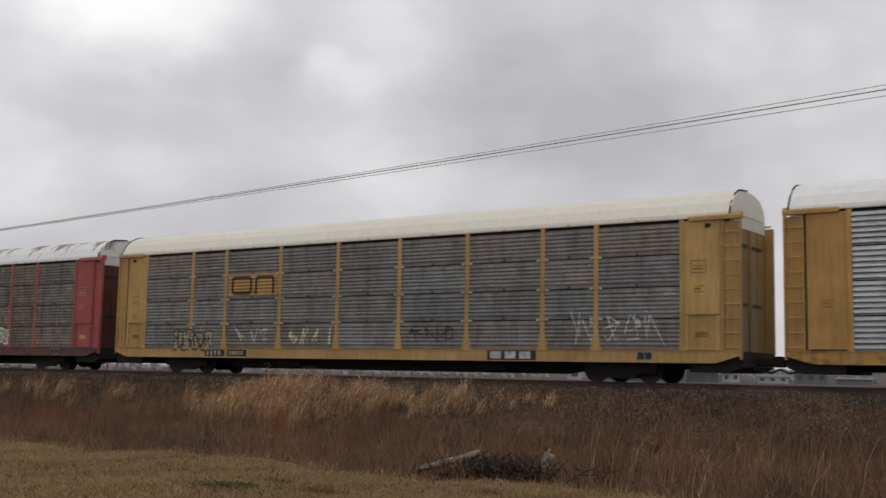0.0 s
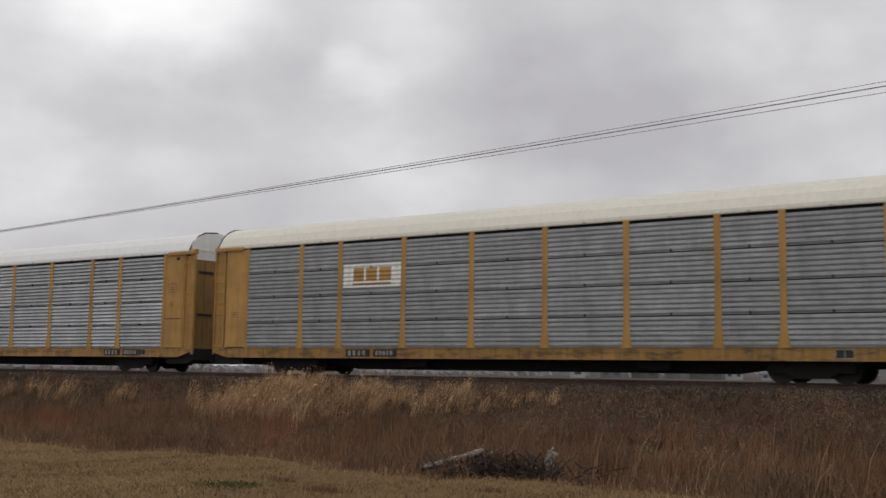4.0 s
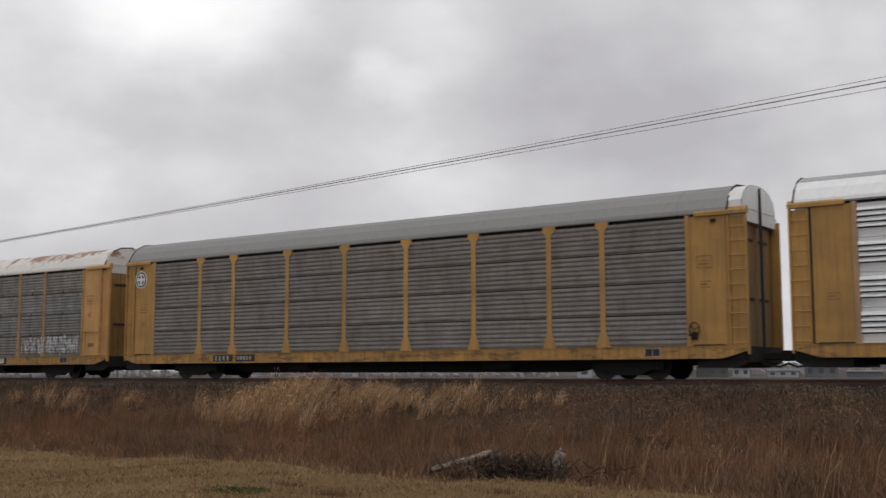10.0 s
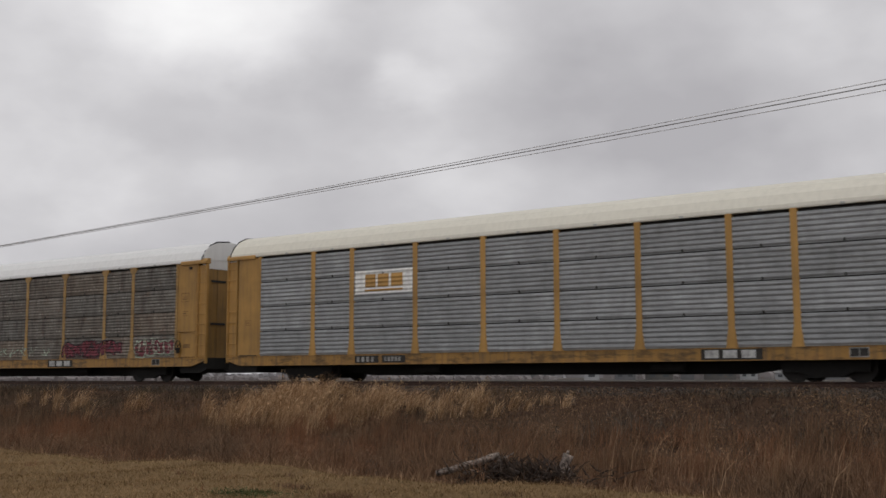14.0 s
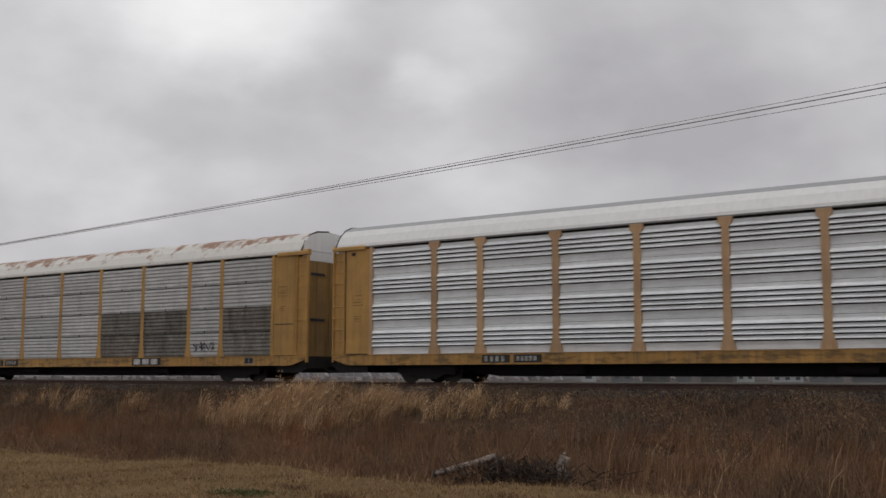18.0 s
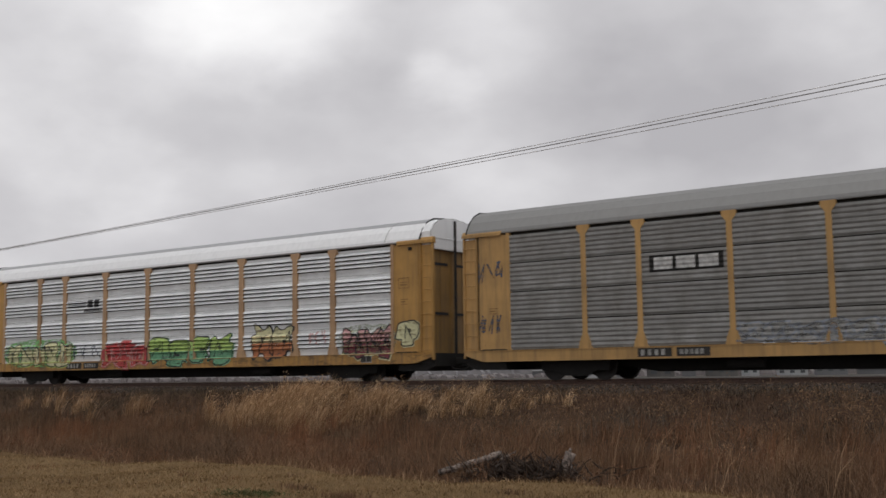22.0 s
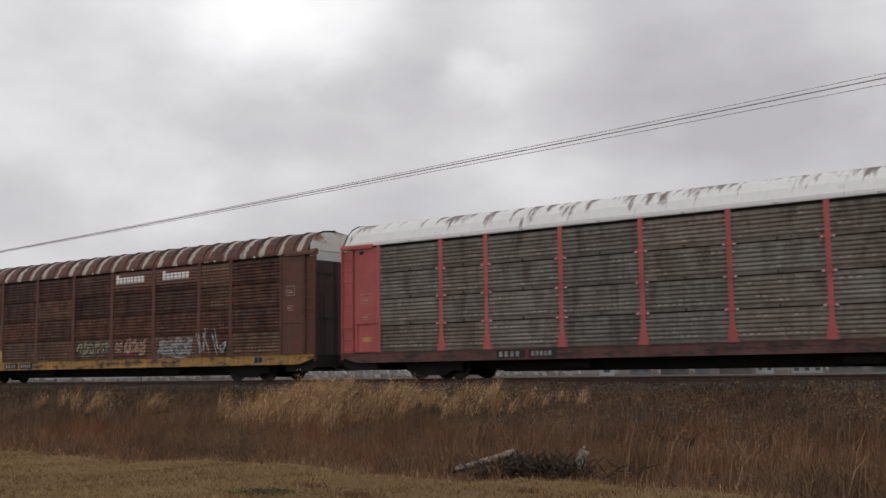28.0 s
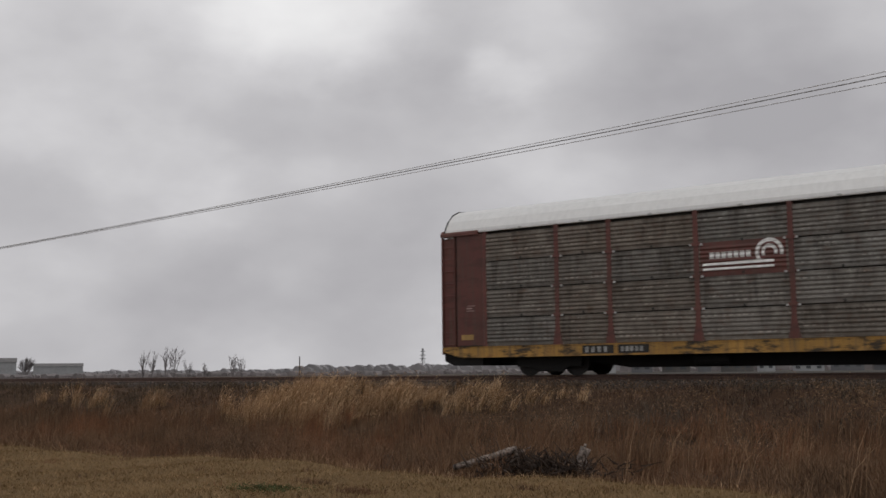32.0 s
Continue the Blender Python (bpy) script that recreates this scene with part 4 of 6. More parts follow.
# ---------------------------------------------------------------- drifting cloud cover, far off
def make_clouds():
    R0 = 2400.0
    azs, els = np.arange(0, 361, 5.0), [-0.8, 0, 1, 2, 3, 4, 6, 8, 10, 12, 14, 16, 18, 20, 23, 26, 30, 35, 40]
    vs, uv = [], []
    for e in els:
        for a in azs:
            ra, re = radians(a), radians(e)
            vs.append((R0 * math.cos(re) * math.sin(ra), R0 * math.cos(re) * math.cos(ra), EYE + R0 * math.sin(re)))
            uv.append(((a + 180) % 360 - 180 if a < 360 else 0.0, e))
    n = len(azs)
    fs = [(j * n + i, (j + 1) * n + i, (j + 1) * n + i + 1, j * n + i + 1) for j in range(len(els) - 1) for i in range(n - 1)]
    me = mesh_of("cloud_backdrop", vs, fs)
    for p in me.polygons:
        p.use_smooth = True
    m = Nodes("overcast_cloud")
    o = m.coord("Object", (1 / R0, 1 / R0, 1 / R0))
    mp = m.n("Mapping")
    mp.inputs["Scale"].default_value = (1.0, 1.0, 1.7)
    m.link(o, mp.inputs["Vector"])
    big, small = m.noise(mp.outputs[0], 4.2, 3, 0.5), m.noise(mp.outputs[0], 11.0, 4, 0.5)
    v = m.math("ADD", m.math("MULTIPLY", big, 0.55), m.math("MULTIPLY", small, 0.25))
    wn3 = m.n("TexNoise")
    wn3.inputs["Scale"].default_value, wn3.inputs["Detail"].default_value = 14.0, 4
    m.link(mp.outputs[0], wn3.inputs["Vector"])
    warp = m.n("VectorMath", ops="MULTIPLY_ADD")
    m.link(wn3.outputs["Color"], warp.inputs[0])
    warp.inputs[1].default_value = (0.07, 0.07, 0.09)
    warp.inputs[2].default_value = (-0.035, -0.035, -0.045)
    place = m.n("VectorMath", ops="ADD")
    m.link(mp.outputs[0], place.inputs[0])
    m.link(warp.outputs[0], place.inputs[1])
    for az, el, r, k in CLOUDS:
        d = m.n("VectorMath", ops="DISTANCE")
        m.link(place.outputs[0], d.inputs[0])
        re, ra = radians(el), radians(az)
        d.inputs[1].default_value = (math.cos(re) * math.sin(ra), math.cos(re) * math.cos(ra), 1.7 * math.sin(re))
        g = m.n("MapRange")
        g.interpolation_type = "SMOOTHERSTEP"
        g.inputs["From Min"].default_value, g.inputs["From Max"].default_value = 0.0, radians(r)
        g.inputs["To Min"].default_value, g.inputs["To Max"].default_value = k, 0.0
        m.link(d.outputs["Value"], g.inputs["Value"])
        v = m.math("ADD", v, g.outputs[0])
    c = m.ramp(v, [(0.18, (0.40, 0.392, 0.412)), (0.38, (0.52, 0.512, 0.53)), (0.54, (0.66, 0.652, 0.668)), (0.75, (0.86, 0.855, 0.86))])
    em = m.n("Emission")
    em.inputs["Strength"].default_value = 1.13
    m.link(c, em.inputs["Color"])
    m.link(em.outputs[0], m.out.inputs["Surface"])
    m.mat.cycles.emission_sampling = "NONE"
    ob = part("backdrop", me, m.mat)
    return tagged(ob, "soft grey overcast cloud cover drifting over the horizon", "sky", kind="structure")


# bright and dark swells of the cloud cover: heading, height, reach in degrees, strength
CLOUDS = [(-40.7, 14.9, 3.6, 0.13), (-57.5, 10.3, 7.0, 0.13), (-34.0, 10.0, 7.0, 0.05), (-51.5, 18.5, 10.0, 0.26), (-46.0, 13.0, 7.0, -0.08), (-30.0, 15.5, 10.0, -0.09), (-24.0, 11.5, 9.0, -0.16), (-21.0, 17.0, 9.0, -0.08), (-45.0, 7.5, 9.0, -0.10), (-32.0, 7.0, 9.0, -0.06), (-64.0, 12.0, 7.0, 0.1), (-68.0, 7.0, 9.0, -0.05), (-57.0, 4.0, 9.0, -0.12), (-48.0, 3.0, 8.0, -0.10)]
cloud_cover = make_clouds()


# ---------------------------------------------------------------- autorack cars
OLD_SHEETS = (GREY, GREY_WARM, SHEET_BROWN, SHEET_UMBER, SHEET_GREEN)
POSTS = (4.60, 6.50, 9.40, 12.25, 15.07, 17.92, 20.82, 22.72)
EDGES = (1.86, *POSTS, LEN - 1.86)
Z0, Z1, ROWS = 0.985, 4.79, 4
ROW_H = (Z1 - Z0) / ROWS
SIDE = -1.525
FACE = -1.515


def X(s):
    return s - LEN / 2


TEETH = {"grouped": (4, 0.152, 0.038, 0.082, 0.24), "even": (6, 0.150, 0.034, 0.045, 0.02), "mild": (6, 0.150, 0.050, 0.017, 0.02), "old": (6, 0.128, 0.044, 0.020, 0.10)}


def ribs(style, groove=0.0):
    """Corrugation of one row of sheets: (height, recess) from its lower to its upper edge. Each rib has a short underside and a long upper slope."""
    n, pitch, under, d, z = TEETH[style]
    pts = [(0.0, d)]
    for i in range(n):
        # made-up slit under each rib, which draws its shade as a dark line
        if groove:
            pts += [(z + i * pitch, d), (z + i * pitch, groove), (z + i * pitch + under, groove)]
        else:
            pts.append((z + i * pitch, d))
        pts += [(z + i * pitch + under, 0.0), (z + i * pitch + under + 0.012, 0.0), (z + (i + 1) * pitch - 0.008, d)]
    pts.append((ROW_H - (0.012 if style == "grouped" else 0.04), d))
    return pts


def recess(z, style):
    if not Z0 <= z <= Z1:
        return 0.0
    p = ribs(style)
    return float(np.interp((z - Z0) % ROW_H, [a for a, _ in p], [b for _, b in p]))


def panel_mesh(w, style):
    # on grouped sheets the slits go deep enough to bare the near-black core
    p = ribs(style, {"grouped": 0.175, "even": 0.11}.get(style, 0.0))
    ring = [(d, z) for z, d in p] + [(0.185, p[-1][0]), (0.185, 0.0)]
    return Build().prism(ring, 0.0, w).mesh("side_sheet")


def post_mesh(kind):
    b = Build()
    h = 4.86
    if kind in ("gusset", "slim"):
        w = 0.115 if kind == "gusset" else 0.088
        ring = [(-0.24, 0.95), (0.24, 0.95), (0.20, 1.15), (w, 1.45), (w, h - 0.30), (0.22, h - 0.14), (0.22, h), (-0.22, h), (-0.22, h - 0.14), (-w, h - 0.30), (-w, 1.45), (-0.20, 1.15)]
    else:
        w = 0.078 if kind == "bolted" else 0.10
        ring = [(-0.19, 0.95), (0.19, 0.95), (0.17, 1.05), (w, 1.55), (w, h), (-w, h), (-w, 1.55), (-0.17, 1.05)]
    b.prism(ring, SIDE, SIDE + 0.09, 1)
    b.box(-0.05, 0.05, SIDE + 0.085, SIDE + 0.16, 0.98, h - 0.02)
    if kind == "bolted":
        for i in range(1, 4):
            z = Z0 + i * ROW_H - 0.05
            b.box(-0.15, 0.15, SIDE - 0.012, SIDE + 0.06, z, z + 0.09)
    return b.mesh("post")


def gable(bottom, full=0.0):
    """Outline of a roof end, from its lower edge up to the crown and down again; full raises its shoulders."""
    near = [(SIDE + 0.10, bottom), (SIDE + 0.10, 5.04 + full), (SIDE + 0.28, 5.32 + 0.75 * full), (SIDE + 0.56, 5.54 + 0.45 * full), (SIDE + 0.90, 5.67 + 0.2 * full), (0.0, 5.75)]
    return near + [(-y, z) for y, z in reversed(near[:-1])]


def roof_ring(lift=0.0, inset=0.0):
    pts = [(0.0, 4.90), (0.02, 5.00), (0.20, 5.31), (0.48, 5.57), (0.85, 5.735), (1.525, 5.80)]
    near = [(SIDE + inset + y, z + lift) for y, z in pts]
    return near + [(-y, z) for y, z in reversed(near[:-1])]


STYLE = {}


def fill_spans(poly, z):
    xs = []
    for (x0, z0), (x1, z1) in zip(poly, poly[1:] + poly[:1]):
        if (z0 <= z) != (z1 <= z):
            xs.append(x0 + (x1 - x0) * (z - z0) / (z1 - z0))
    xs.sort()
    return list(zip(xs[::2], xs[1::2]))


def face_y(s, z, style):
    if z < 0.965:
        return SIDE - 0.02
    if s < 1.86 or s > LEN - 1.86:
        return SIDE + 0.025
    for p in POSTS:
        if abs(s - p) < 0.115:
            return SIDE
    return FACE + recess(z, style)


CUTS = sorted([1.86, LEN - 1.86] + [p + d for p in POSTS for d in (-0.115, 0.115)])


def union_spans(polys, z):
    merged = []
    for a, b in sorted(s for p in polys for s in fill_spans(p, z)):
        if merged and a <= merged[-1][1]:
            merged[-1][1] = max(merged[-1][1], b)
        else:
            merged.append([a, b])
    return merged


def decal(name, polys, material, car, style, proud, label="", over=-9.0):
    """Paint on the car's side: outlines in metres from its rear end and over the rail, laid on posts and into the corrugations."""
    style = STYLE.get(car.name, style)
    z0, z1 = max(over, min(z for p in polys for _, z in p)), max(z for p in polys for _, z in p)
    n = max(2, int((z1 - z0) / 0.024))
    zs = [z0 + 0.0007 + (z1 - z0 - 0.0014) * i / n for i in range(n + 1)]
    lines = [union_spans(polys, z) for z in zs]
    v, f, seen = [], [], {}

    def vert(s, y, z):
        key = (round(s, 4), round(y, 4), round(z, 4))
        if key not in seen:
            seen[key] = len(v)
            v.append((X(s), y, z))
        return seen[key]

    def band(a0, a1, b0, b1, za, zb):
        for s0, s1 in zip([-9] + CUTS, CUTS + [99]):
            p0, p1, q0, q1 = [min(max(s, s0), s1) for s in (a0, a1, b0, b1)]
            if p1 - p0 < 1e-4 and q1 - q0 < 1e-4:
                continue
            m = (max(s0, min(p0, q0)) + min(s1, max(p1, q1))) / 2
            ya, yb = face_y(m, za, style) - proud, face_y(m, zb, style) - proud
            ring = [vert(p0, ya, za), vert(p1, ya, za), vert(q1, yb, zb), vert(q0, yb, zb)]
            ring = [k for i, k in enumerate(ring) if k != ring[i - 1]]
            if len(ring) > 2:
                f.append(tuple(ring))

    for i in range(n):
        la, lb = lines[i], lines[i + 1]
        if len(la) == len(lb) and all(a[0] < b[1] and b[0] < a[1] for a, b in zip(la, lb)):
            for a, b in zip(la, lb):
                band(a[0], a[1], b[0], b[1], zs[i], zs[i + 1])
        else:
            for a, b in union_spans(polys, (zs[i] + zs[i + 1]) / 2):
                band(a, b, a, b, zs[i], zs[i + 1])
    if f:
        return part(name, mesh_of(name, v, f), material, car, label)


def bars(name, polys, *rest):
    for p in polys:
        decal(name, [p], *rest)


def bar(x0, x1, z0, z1):
    return [(x0, z0), (x1, z0), (x1, z1), (x0, z1)]


def stroke(pts, w):
    """Quads along a line of points."""
    out = []
    for (x0, z0), (x1, z1) in zip(pts, pts[1:]):
        d = math.hypot(x1 - x0, z1 - z0) or 1
        nx, nz = -(z1 - z0) / d * w / 2, (x1 - x0) / d * w / 2
        ex, ez = (x1 - x0) / d * w * 0.35, (z1 - z0) / d * w * 0.35
        out.append([(x0 + nx - ex, z0 + nz - ez), (x1 + nx + ex, z1 + nz + ez), (x1 - nx + ex, z1 - nz + ez), (x0 - nx - ex, z0 - nz - ez)])
    return out


def disc(cx, cz, r, n=20, rx=None):
    return [(cx + (rx or r) * math.cos(2 * math.pi * i / n), cz + r * math.sin(2 * math.pi * i / n)) for i in range(n)]


def arc(cx, cz, r, a0, a1, n=14):
    return [(cx + r * math.cos(radians(a0 + (a1 - a0) * i / n)), cz + r * math.sin(radians(a0 + (a1 - a0) * i / n))) for i in range(n + 1)]


def blob(cx, cz, w, h, rng, lean, spiky):
    """The outline of one sprayed shape: a fat rounded block with a few notches."""
    n, cut = 16, rng.sample(range(16), 3)
    pts = []
    for i in range(n):
        c, s = math.cos(2 * math.pi * i / n + 0.2), math.sin(2 * math.pi * i / n + 0.2)
        k = (0.55 if i in cut else 1.0) + rng.uniform(-0.08, 0.08 + 0.25 * spiky)
        x, z = math.copysign(abs(c) ** 0.55, c) * w / 2 * k, math.copysign(abs(s) ** 0.55, s) * h / 2 * k
        pts.append((cx + x + lean * z, cz + z))
    if not spiky:
        pts = [((p[0] * a + q[0] * (1 - a)), (p[1] * a + q[1] * (1 - a))) for p, q in zip(pts, pts[1:] + pts[:1]) for a in (0.75, 0.25)]
    return pts


def throw_up(car, style, s0, s1, z0, z1, fill, line, n, seed, glow=None, marks="", top=None, spiky=False):
    """Sprayed fat shapes side by side: a rim, a fill in one or two colours, outlines and inner strokes. They spell nothing."""
    rng = random.Random(seed)
    fills, rims, lines = [], [], []
    w, h = (s1 - s0) / n, z1 - z0
    for i in range(n):
        lean, hh = rng.uniform(-0.1, 0.25), h * rng.uniform(0.72, 0.95)
        cx, cz = s0 + w * (i + 0.5), z0 + h * 0.5 + rng.uniform(-0.06, 0.06) * h
        ring = blob(cx, cz, w * rng.uniform(1.0, 1.22), hh, rng, lean, spiky)
        fills.append(ring)
        rims.append([(cx + (x - cx) * (1 + 0.09 / w) + 0.02, cz + (z - cz) * (1 + 0.08 / hh) - 0.02) for x, z in ring])
        lines += stroke(ring + ring[:1], 0.05)
        # inner gaps and a highlight
        x, z = cx + rng.uniform(-0.12, 0.12) * w, cz + rng.uniform(-0.08, 0.16) * hh
        lines.append(disc(x, z, hh * rng.uniform(0.05, 0.10), 8, w * rng.uniform(0.06, 0.14)))
        p = [(x + rng.uniform(-0.35, 0.35) * w, cz + (0.38 if j % 2 else -0.36) * hh * rng.uniform(0.3, 1)) for j in range(3 + 2 * spiky)]
        lines += stroke(p, 0.045)
    if glow:
        decal("paint_cloud", [disc((s0 + s1) / 2 + (s1 - s0) * 0.2 * j, (z0 + z1) / 2 + 0.06 * (j % 2), h * 0.52, 20, (s1 - s0) * 0.36) for j in (-1.2, -0.4, 0.4, 1.2)], SPRAY[glow], car, style, 0.004)
    decal("graffiti_rim", rims, SPRAY[line], car, style, 0.007)
    decal("graffiti_fill", fills, SPRAY[fill], car, style, 0.010, fill.replace("_", " ") + " sprayed graffiti")
    if top:
        decal("graffiti_shade", fills, SPRAY[top], car, style, 0.012, over=z0 + 0.5 * h)
    decal("graffiti_outline", lines, SPRAY[marks or line], car, style, 0.015)


def scrawl(car, style, s0, s1, z0, z1, col, n, seed, w=0.045):
    """A loose sprayed line."""
    rng = random.Random(seed)
    for i in range(n):
        cx = s0 + (s1 - s0) * (i + 0.5) / n
        hw, hh, cz = (s1 - s0) / n * 0.5, (z1 - z0) / 2, (z0 + z1) / 2
        if rng.random() < 0.45:
            out = stroke([(cx + math.cos(a) * hw * 0.8, cz + math.sin(a) * hh * 0.8) for a in [rng.uniform(0, 6) + j * 0.6 for j in range(9)]], w)
        else:
            p = [(cx + rng.uniform(-1, 1) * hw, cz + (hh if j % 2 else -hh) * rng.uniform(0.5, 1)) for j in range(4)]
            out = stroke(p, w)
        decal("graffiti_scrawl", out, SPRAY[col], car, style, 0.008)


def loops(car, style, s, z0, z1, w, col, n):
    """One sprayed line that coils upwards, with a drip under it."""
    pts = []
    for i in range(n * 12 + 1):
        a = i / 12.0
        pts.append((s + w * (math.sin(a * 6.283) * (0.6 + 0.3 * math.sin(a * 2.1)) + 0.25 * math.sin(a)), z0 + (z1 - z0) * (a / n) + 0.09 * math.cos(a * 6.283)))
    decal("graffiti_scrawl", stroke(pts, 0.05) + stroke([(s - w, z0 - 0.3), (s, z0 - 0.15), (s + w, z0 - 0.35)], 0.07), SPRAY[col], car, style, 0.008)


# ---- emblems, all as plain shapes
def emblem_loops(car, st, box=True):
    if box:
        decal("emblem_panel", [bar(6.66, 9.30, 2.98, 3.86)], YELLOW, car, st, 0.006, "yellow emblem panel")
    c = stroke([(7.8, 3.70), (6.95, 3.70), (6.88, 3.62), (6.88, 3.20), (6.95, 3.12), (7.8, 3.12), (7.87, 3.2), (7.87, 3.62), (7.8, 3.70)], 0.12)
    c += stroke([(8.15, 3.10), (8.15, 3.62), (8.22, 3.70), (8.98, 3.70), (9.05, 3.62), (9.05, 3.10)], 0.12)
    decal("emblem", c, BLACK, car, st, 0.011, "dark line emblem")


def emblem_shield(car, st, plain=False):
    m = 5.55
    decal("emblem_panel", [bar(4.72, 6.38, 2.86, 4.66)], YELLOW, car, st, 0.006, "yellow emblem panel")
    out = [(m - 0.52, 4.42), (m - 0.3, 4.50), (m, 4.42), (m + 0.3, 4.50), (m + 0.52, 4.42), (m + 0.46, 4.1), (m + 0.5, 3.6), (m + 0.42, 3.25), (m, 3.02), (m - 0.42, 3.25), (m - 0.5, 3.6), (m - 0.46, 4.1)]
    if plain:
        decal("emblem_border", [[(m + (x - m) * 1.14, 3.78 + (z - 3.78) * 1.1) for x, z in out]], BLACK, car, st, 0.0085)
    decal("emblem", [out], WHITE, car, st, 0.011, "white shield emblem")
    decal("emblem_top", [[(m - 0.50, 4.40), (m - 0.3, 4.47), (m, 4.39), (m + 0.3, 4.47), (m + 0.50, 4.40), (m + 0.45, 4.1), (m + 0.46, 3.92), (m - 0.46, 3.92), (m - 0.45, 4.1)]], BLACK if plain else SHIELD_BLUE, car, st, 0.016)
    bars("emblem_writing", [bar(m - 0.3, m + 0.3, 4.2, 4.29), bar(m - 0.32, m + 0.32, 4.03, 4.12)], WHITE, car, st, 0.021)
    if not plain:
        decal("emblem_stripes", [bar(m - 0.41 + i * 0.155, m - 0.33 + i * 0.155, 3.26 - (0.10 if 0 < i < 5 else 0), 3.86) for i in range(6)], SHIELD_RED, car, st, 0.016)


def emblem_blocks(car, st, white=True, col=None):
    if white:
        decal("emblem_panel", [bar(6.66, 9.28, 3.14, 3.98)], WHITE, car, st, 0.006, "white emblem panel")
    else:
        decal("emblem_panel", [bar(7.02, 8.98, 3.14, 3.92)], RUST_POST, car, st, 0.006, "rust-orange emblem panel")
    k = YELLOW if white else GOLD
    q = [bar(7.14, 7.62, 3.38, 3.84), bar(7.72, 8.22, 3.38, 3.84), bar(8.32, 8.85, 3.38, 3.84), bar(7.12, 8.85, 3.22, 3.29)]
    decal("emblem", q, k, car, st, 0.012, "block emblem")


def emblem_stripes(car, st, mat=None):
    q = [bar(6.72, 8.15 - 0.06 * i, 3.66 - i * 0.085, 3.705 - i * 0.085) for i in range(4)]
    q += [[(8.14, 3.38), (8.50, 3.38), (8.56, 3.72), (8.20, 3.72)], [(8.60, 3.38), (8.94, 3.38), (9.0, 3.72), (8.66, 3.72)]]
    q += [bar(7.9 + i * 0.16, 8.02 + i * 0.16, 3.18, 3.30) for i in range(8)]
    decal("emblem", q, mat or BLACK, car, st, 0.008, "dark striped emblem")


def emblem_cross(car, st, s, ink):
    decal("emblem_ring", [disc(s, 4.15, 0.37)], WHITE, car, st, 0.006, "round emblem")
    decal("emblem_disc", [disc(s, 4.15, 0.33)], ink, car, st, 0.011)
    decal("emblem_cross", [bar(s - 0.25, s + 0.25, 4.10, 4.20), bar(s - 0.05, s + 0.05, 3.89, 4.41)] + stroke(arc(s, 4.15, 0.24, 0, 360, 18), 0.04), WHITE, car, st, 0.016)


def emblem_label(car, st):
    decal("emblem_panel", [bar(6.62, 9.28, 3.02, 3.76)], LABEL_RED, car, st, 0.006, "red label")
    bars("emblem_writing", [bar(6.8 + i * 0.255, 7.0 + i * 0.255, 3.47, 3.60) for i in range(9)] + [bar(6.8 + i * 0.255, 7.0 + i * 0.255, 3.16, 3.28) for i in range(6)], WHITE, car, st, 0.011)


def emblem_words(car, st):
    bars("emblem_panel", [bar(15.2, 17.8, 4.12, 4.80), bar(18.05, 20.7, 4.12, 4.80)], BROWN, car, st, 0.008, "brown letter board")
    q = []
    for s0, n in ((15.35, 8), (18.5, 7)):
        q += [bar(s0 + i * 0.245, s0 + i * 0.245 + 0.205, 4.30, 4.68 if i == 0 else 4.58) for i in range(n)]
    bars("emblem_writing", q, WHITE, car, st, 0.013)


def emblem_wheel(car, st):
    decal("emblem_panel", [bar(9.52, 12.1, 2.85, 3.86)], MAROON, car, st, 0.006, "maroon emblem panel")
    q = [bar(9.6, 11.75, 3.02, 3.10), bar(9.6, 11.75, 3.17, 3.25)] + stroke(arc(11.62, 3.45, 0.36, -10, 215, 16), 0.10) + stroke(arc(11.62, 3.45, 0.19, -10, 200, 12), 0.09)
    q += [bar(9.82 + i * 0.185, 9.96 + i * 0.185, 3.36, 3.56) for i in range(7)]
    decal("emblem", q, WHITE, car, st, 0.011, "white wheel and stripes emblem")


def emblem_faint(car, st):
    decal("emblem_panel", [bar(6.72, 9.25, 3.05, 3.92)], FADED, car, st, 0.006, "faded pale blue emblem panel")
    decal("emblem", stroke([(7.8, 3.75), (7.0, 3.75), (7.0, 3.2), (7.8, 3.2), (7.8, 3.75)], 0.11) + [bar(8.1, 9.1, 3.66, 3.80), bar(8.35, 8.85, 3.18, 3.56)], PALE, car, st, 0.011, "pale block emblem")


def emblem_script(car, st):
    decal("emblem", [bar(6.75 + i * 0.3, 6.98 + i * 0.3, 3.36, 3.70 if i == 0 else 3.58) for i in range(8)], BLACK, car, st, 0.008, "dark lettering as bars")


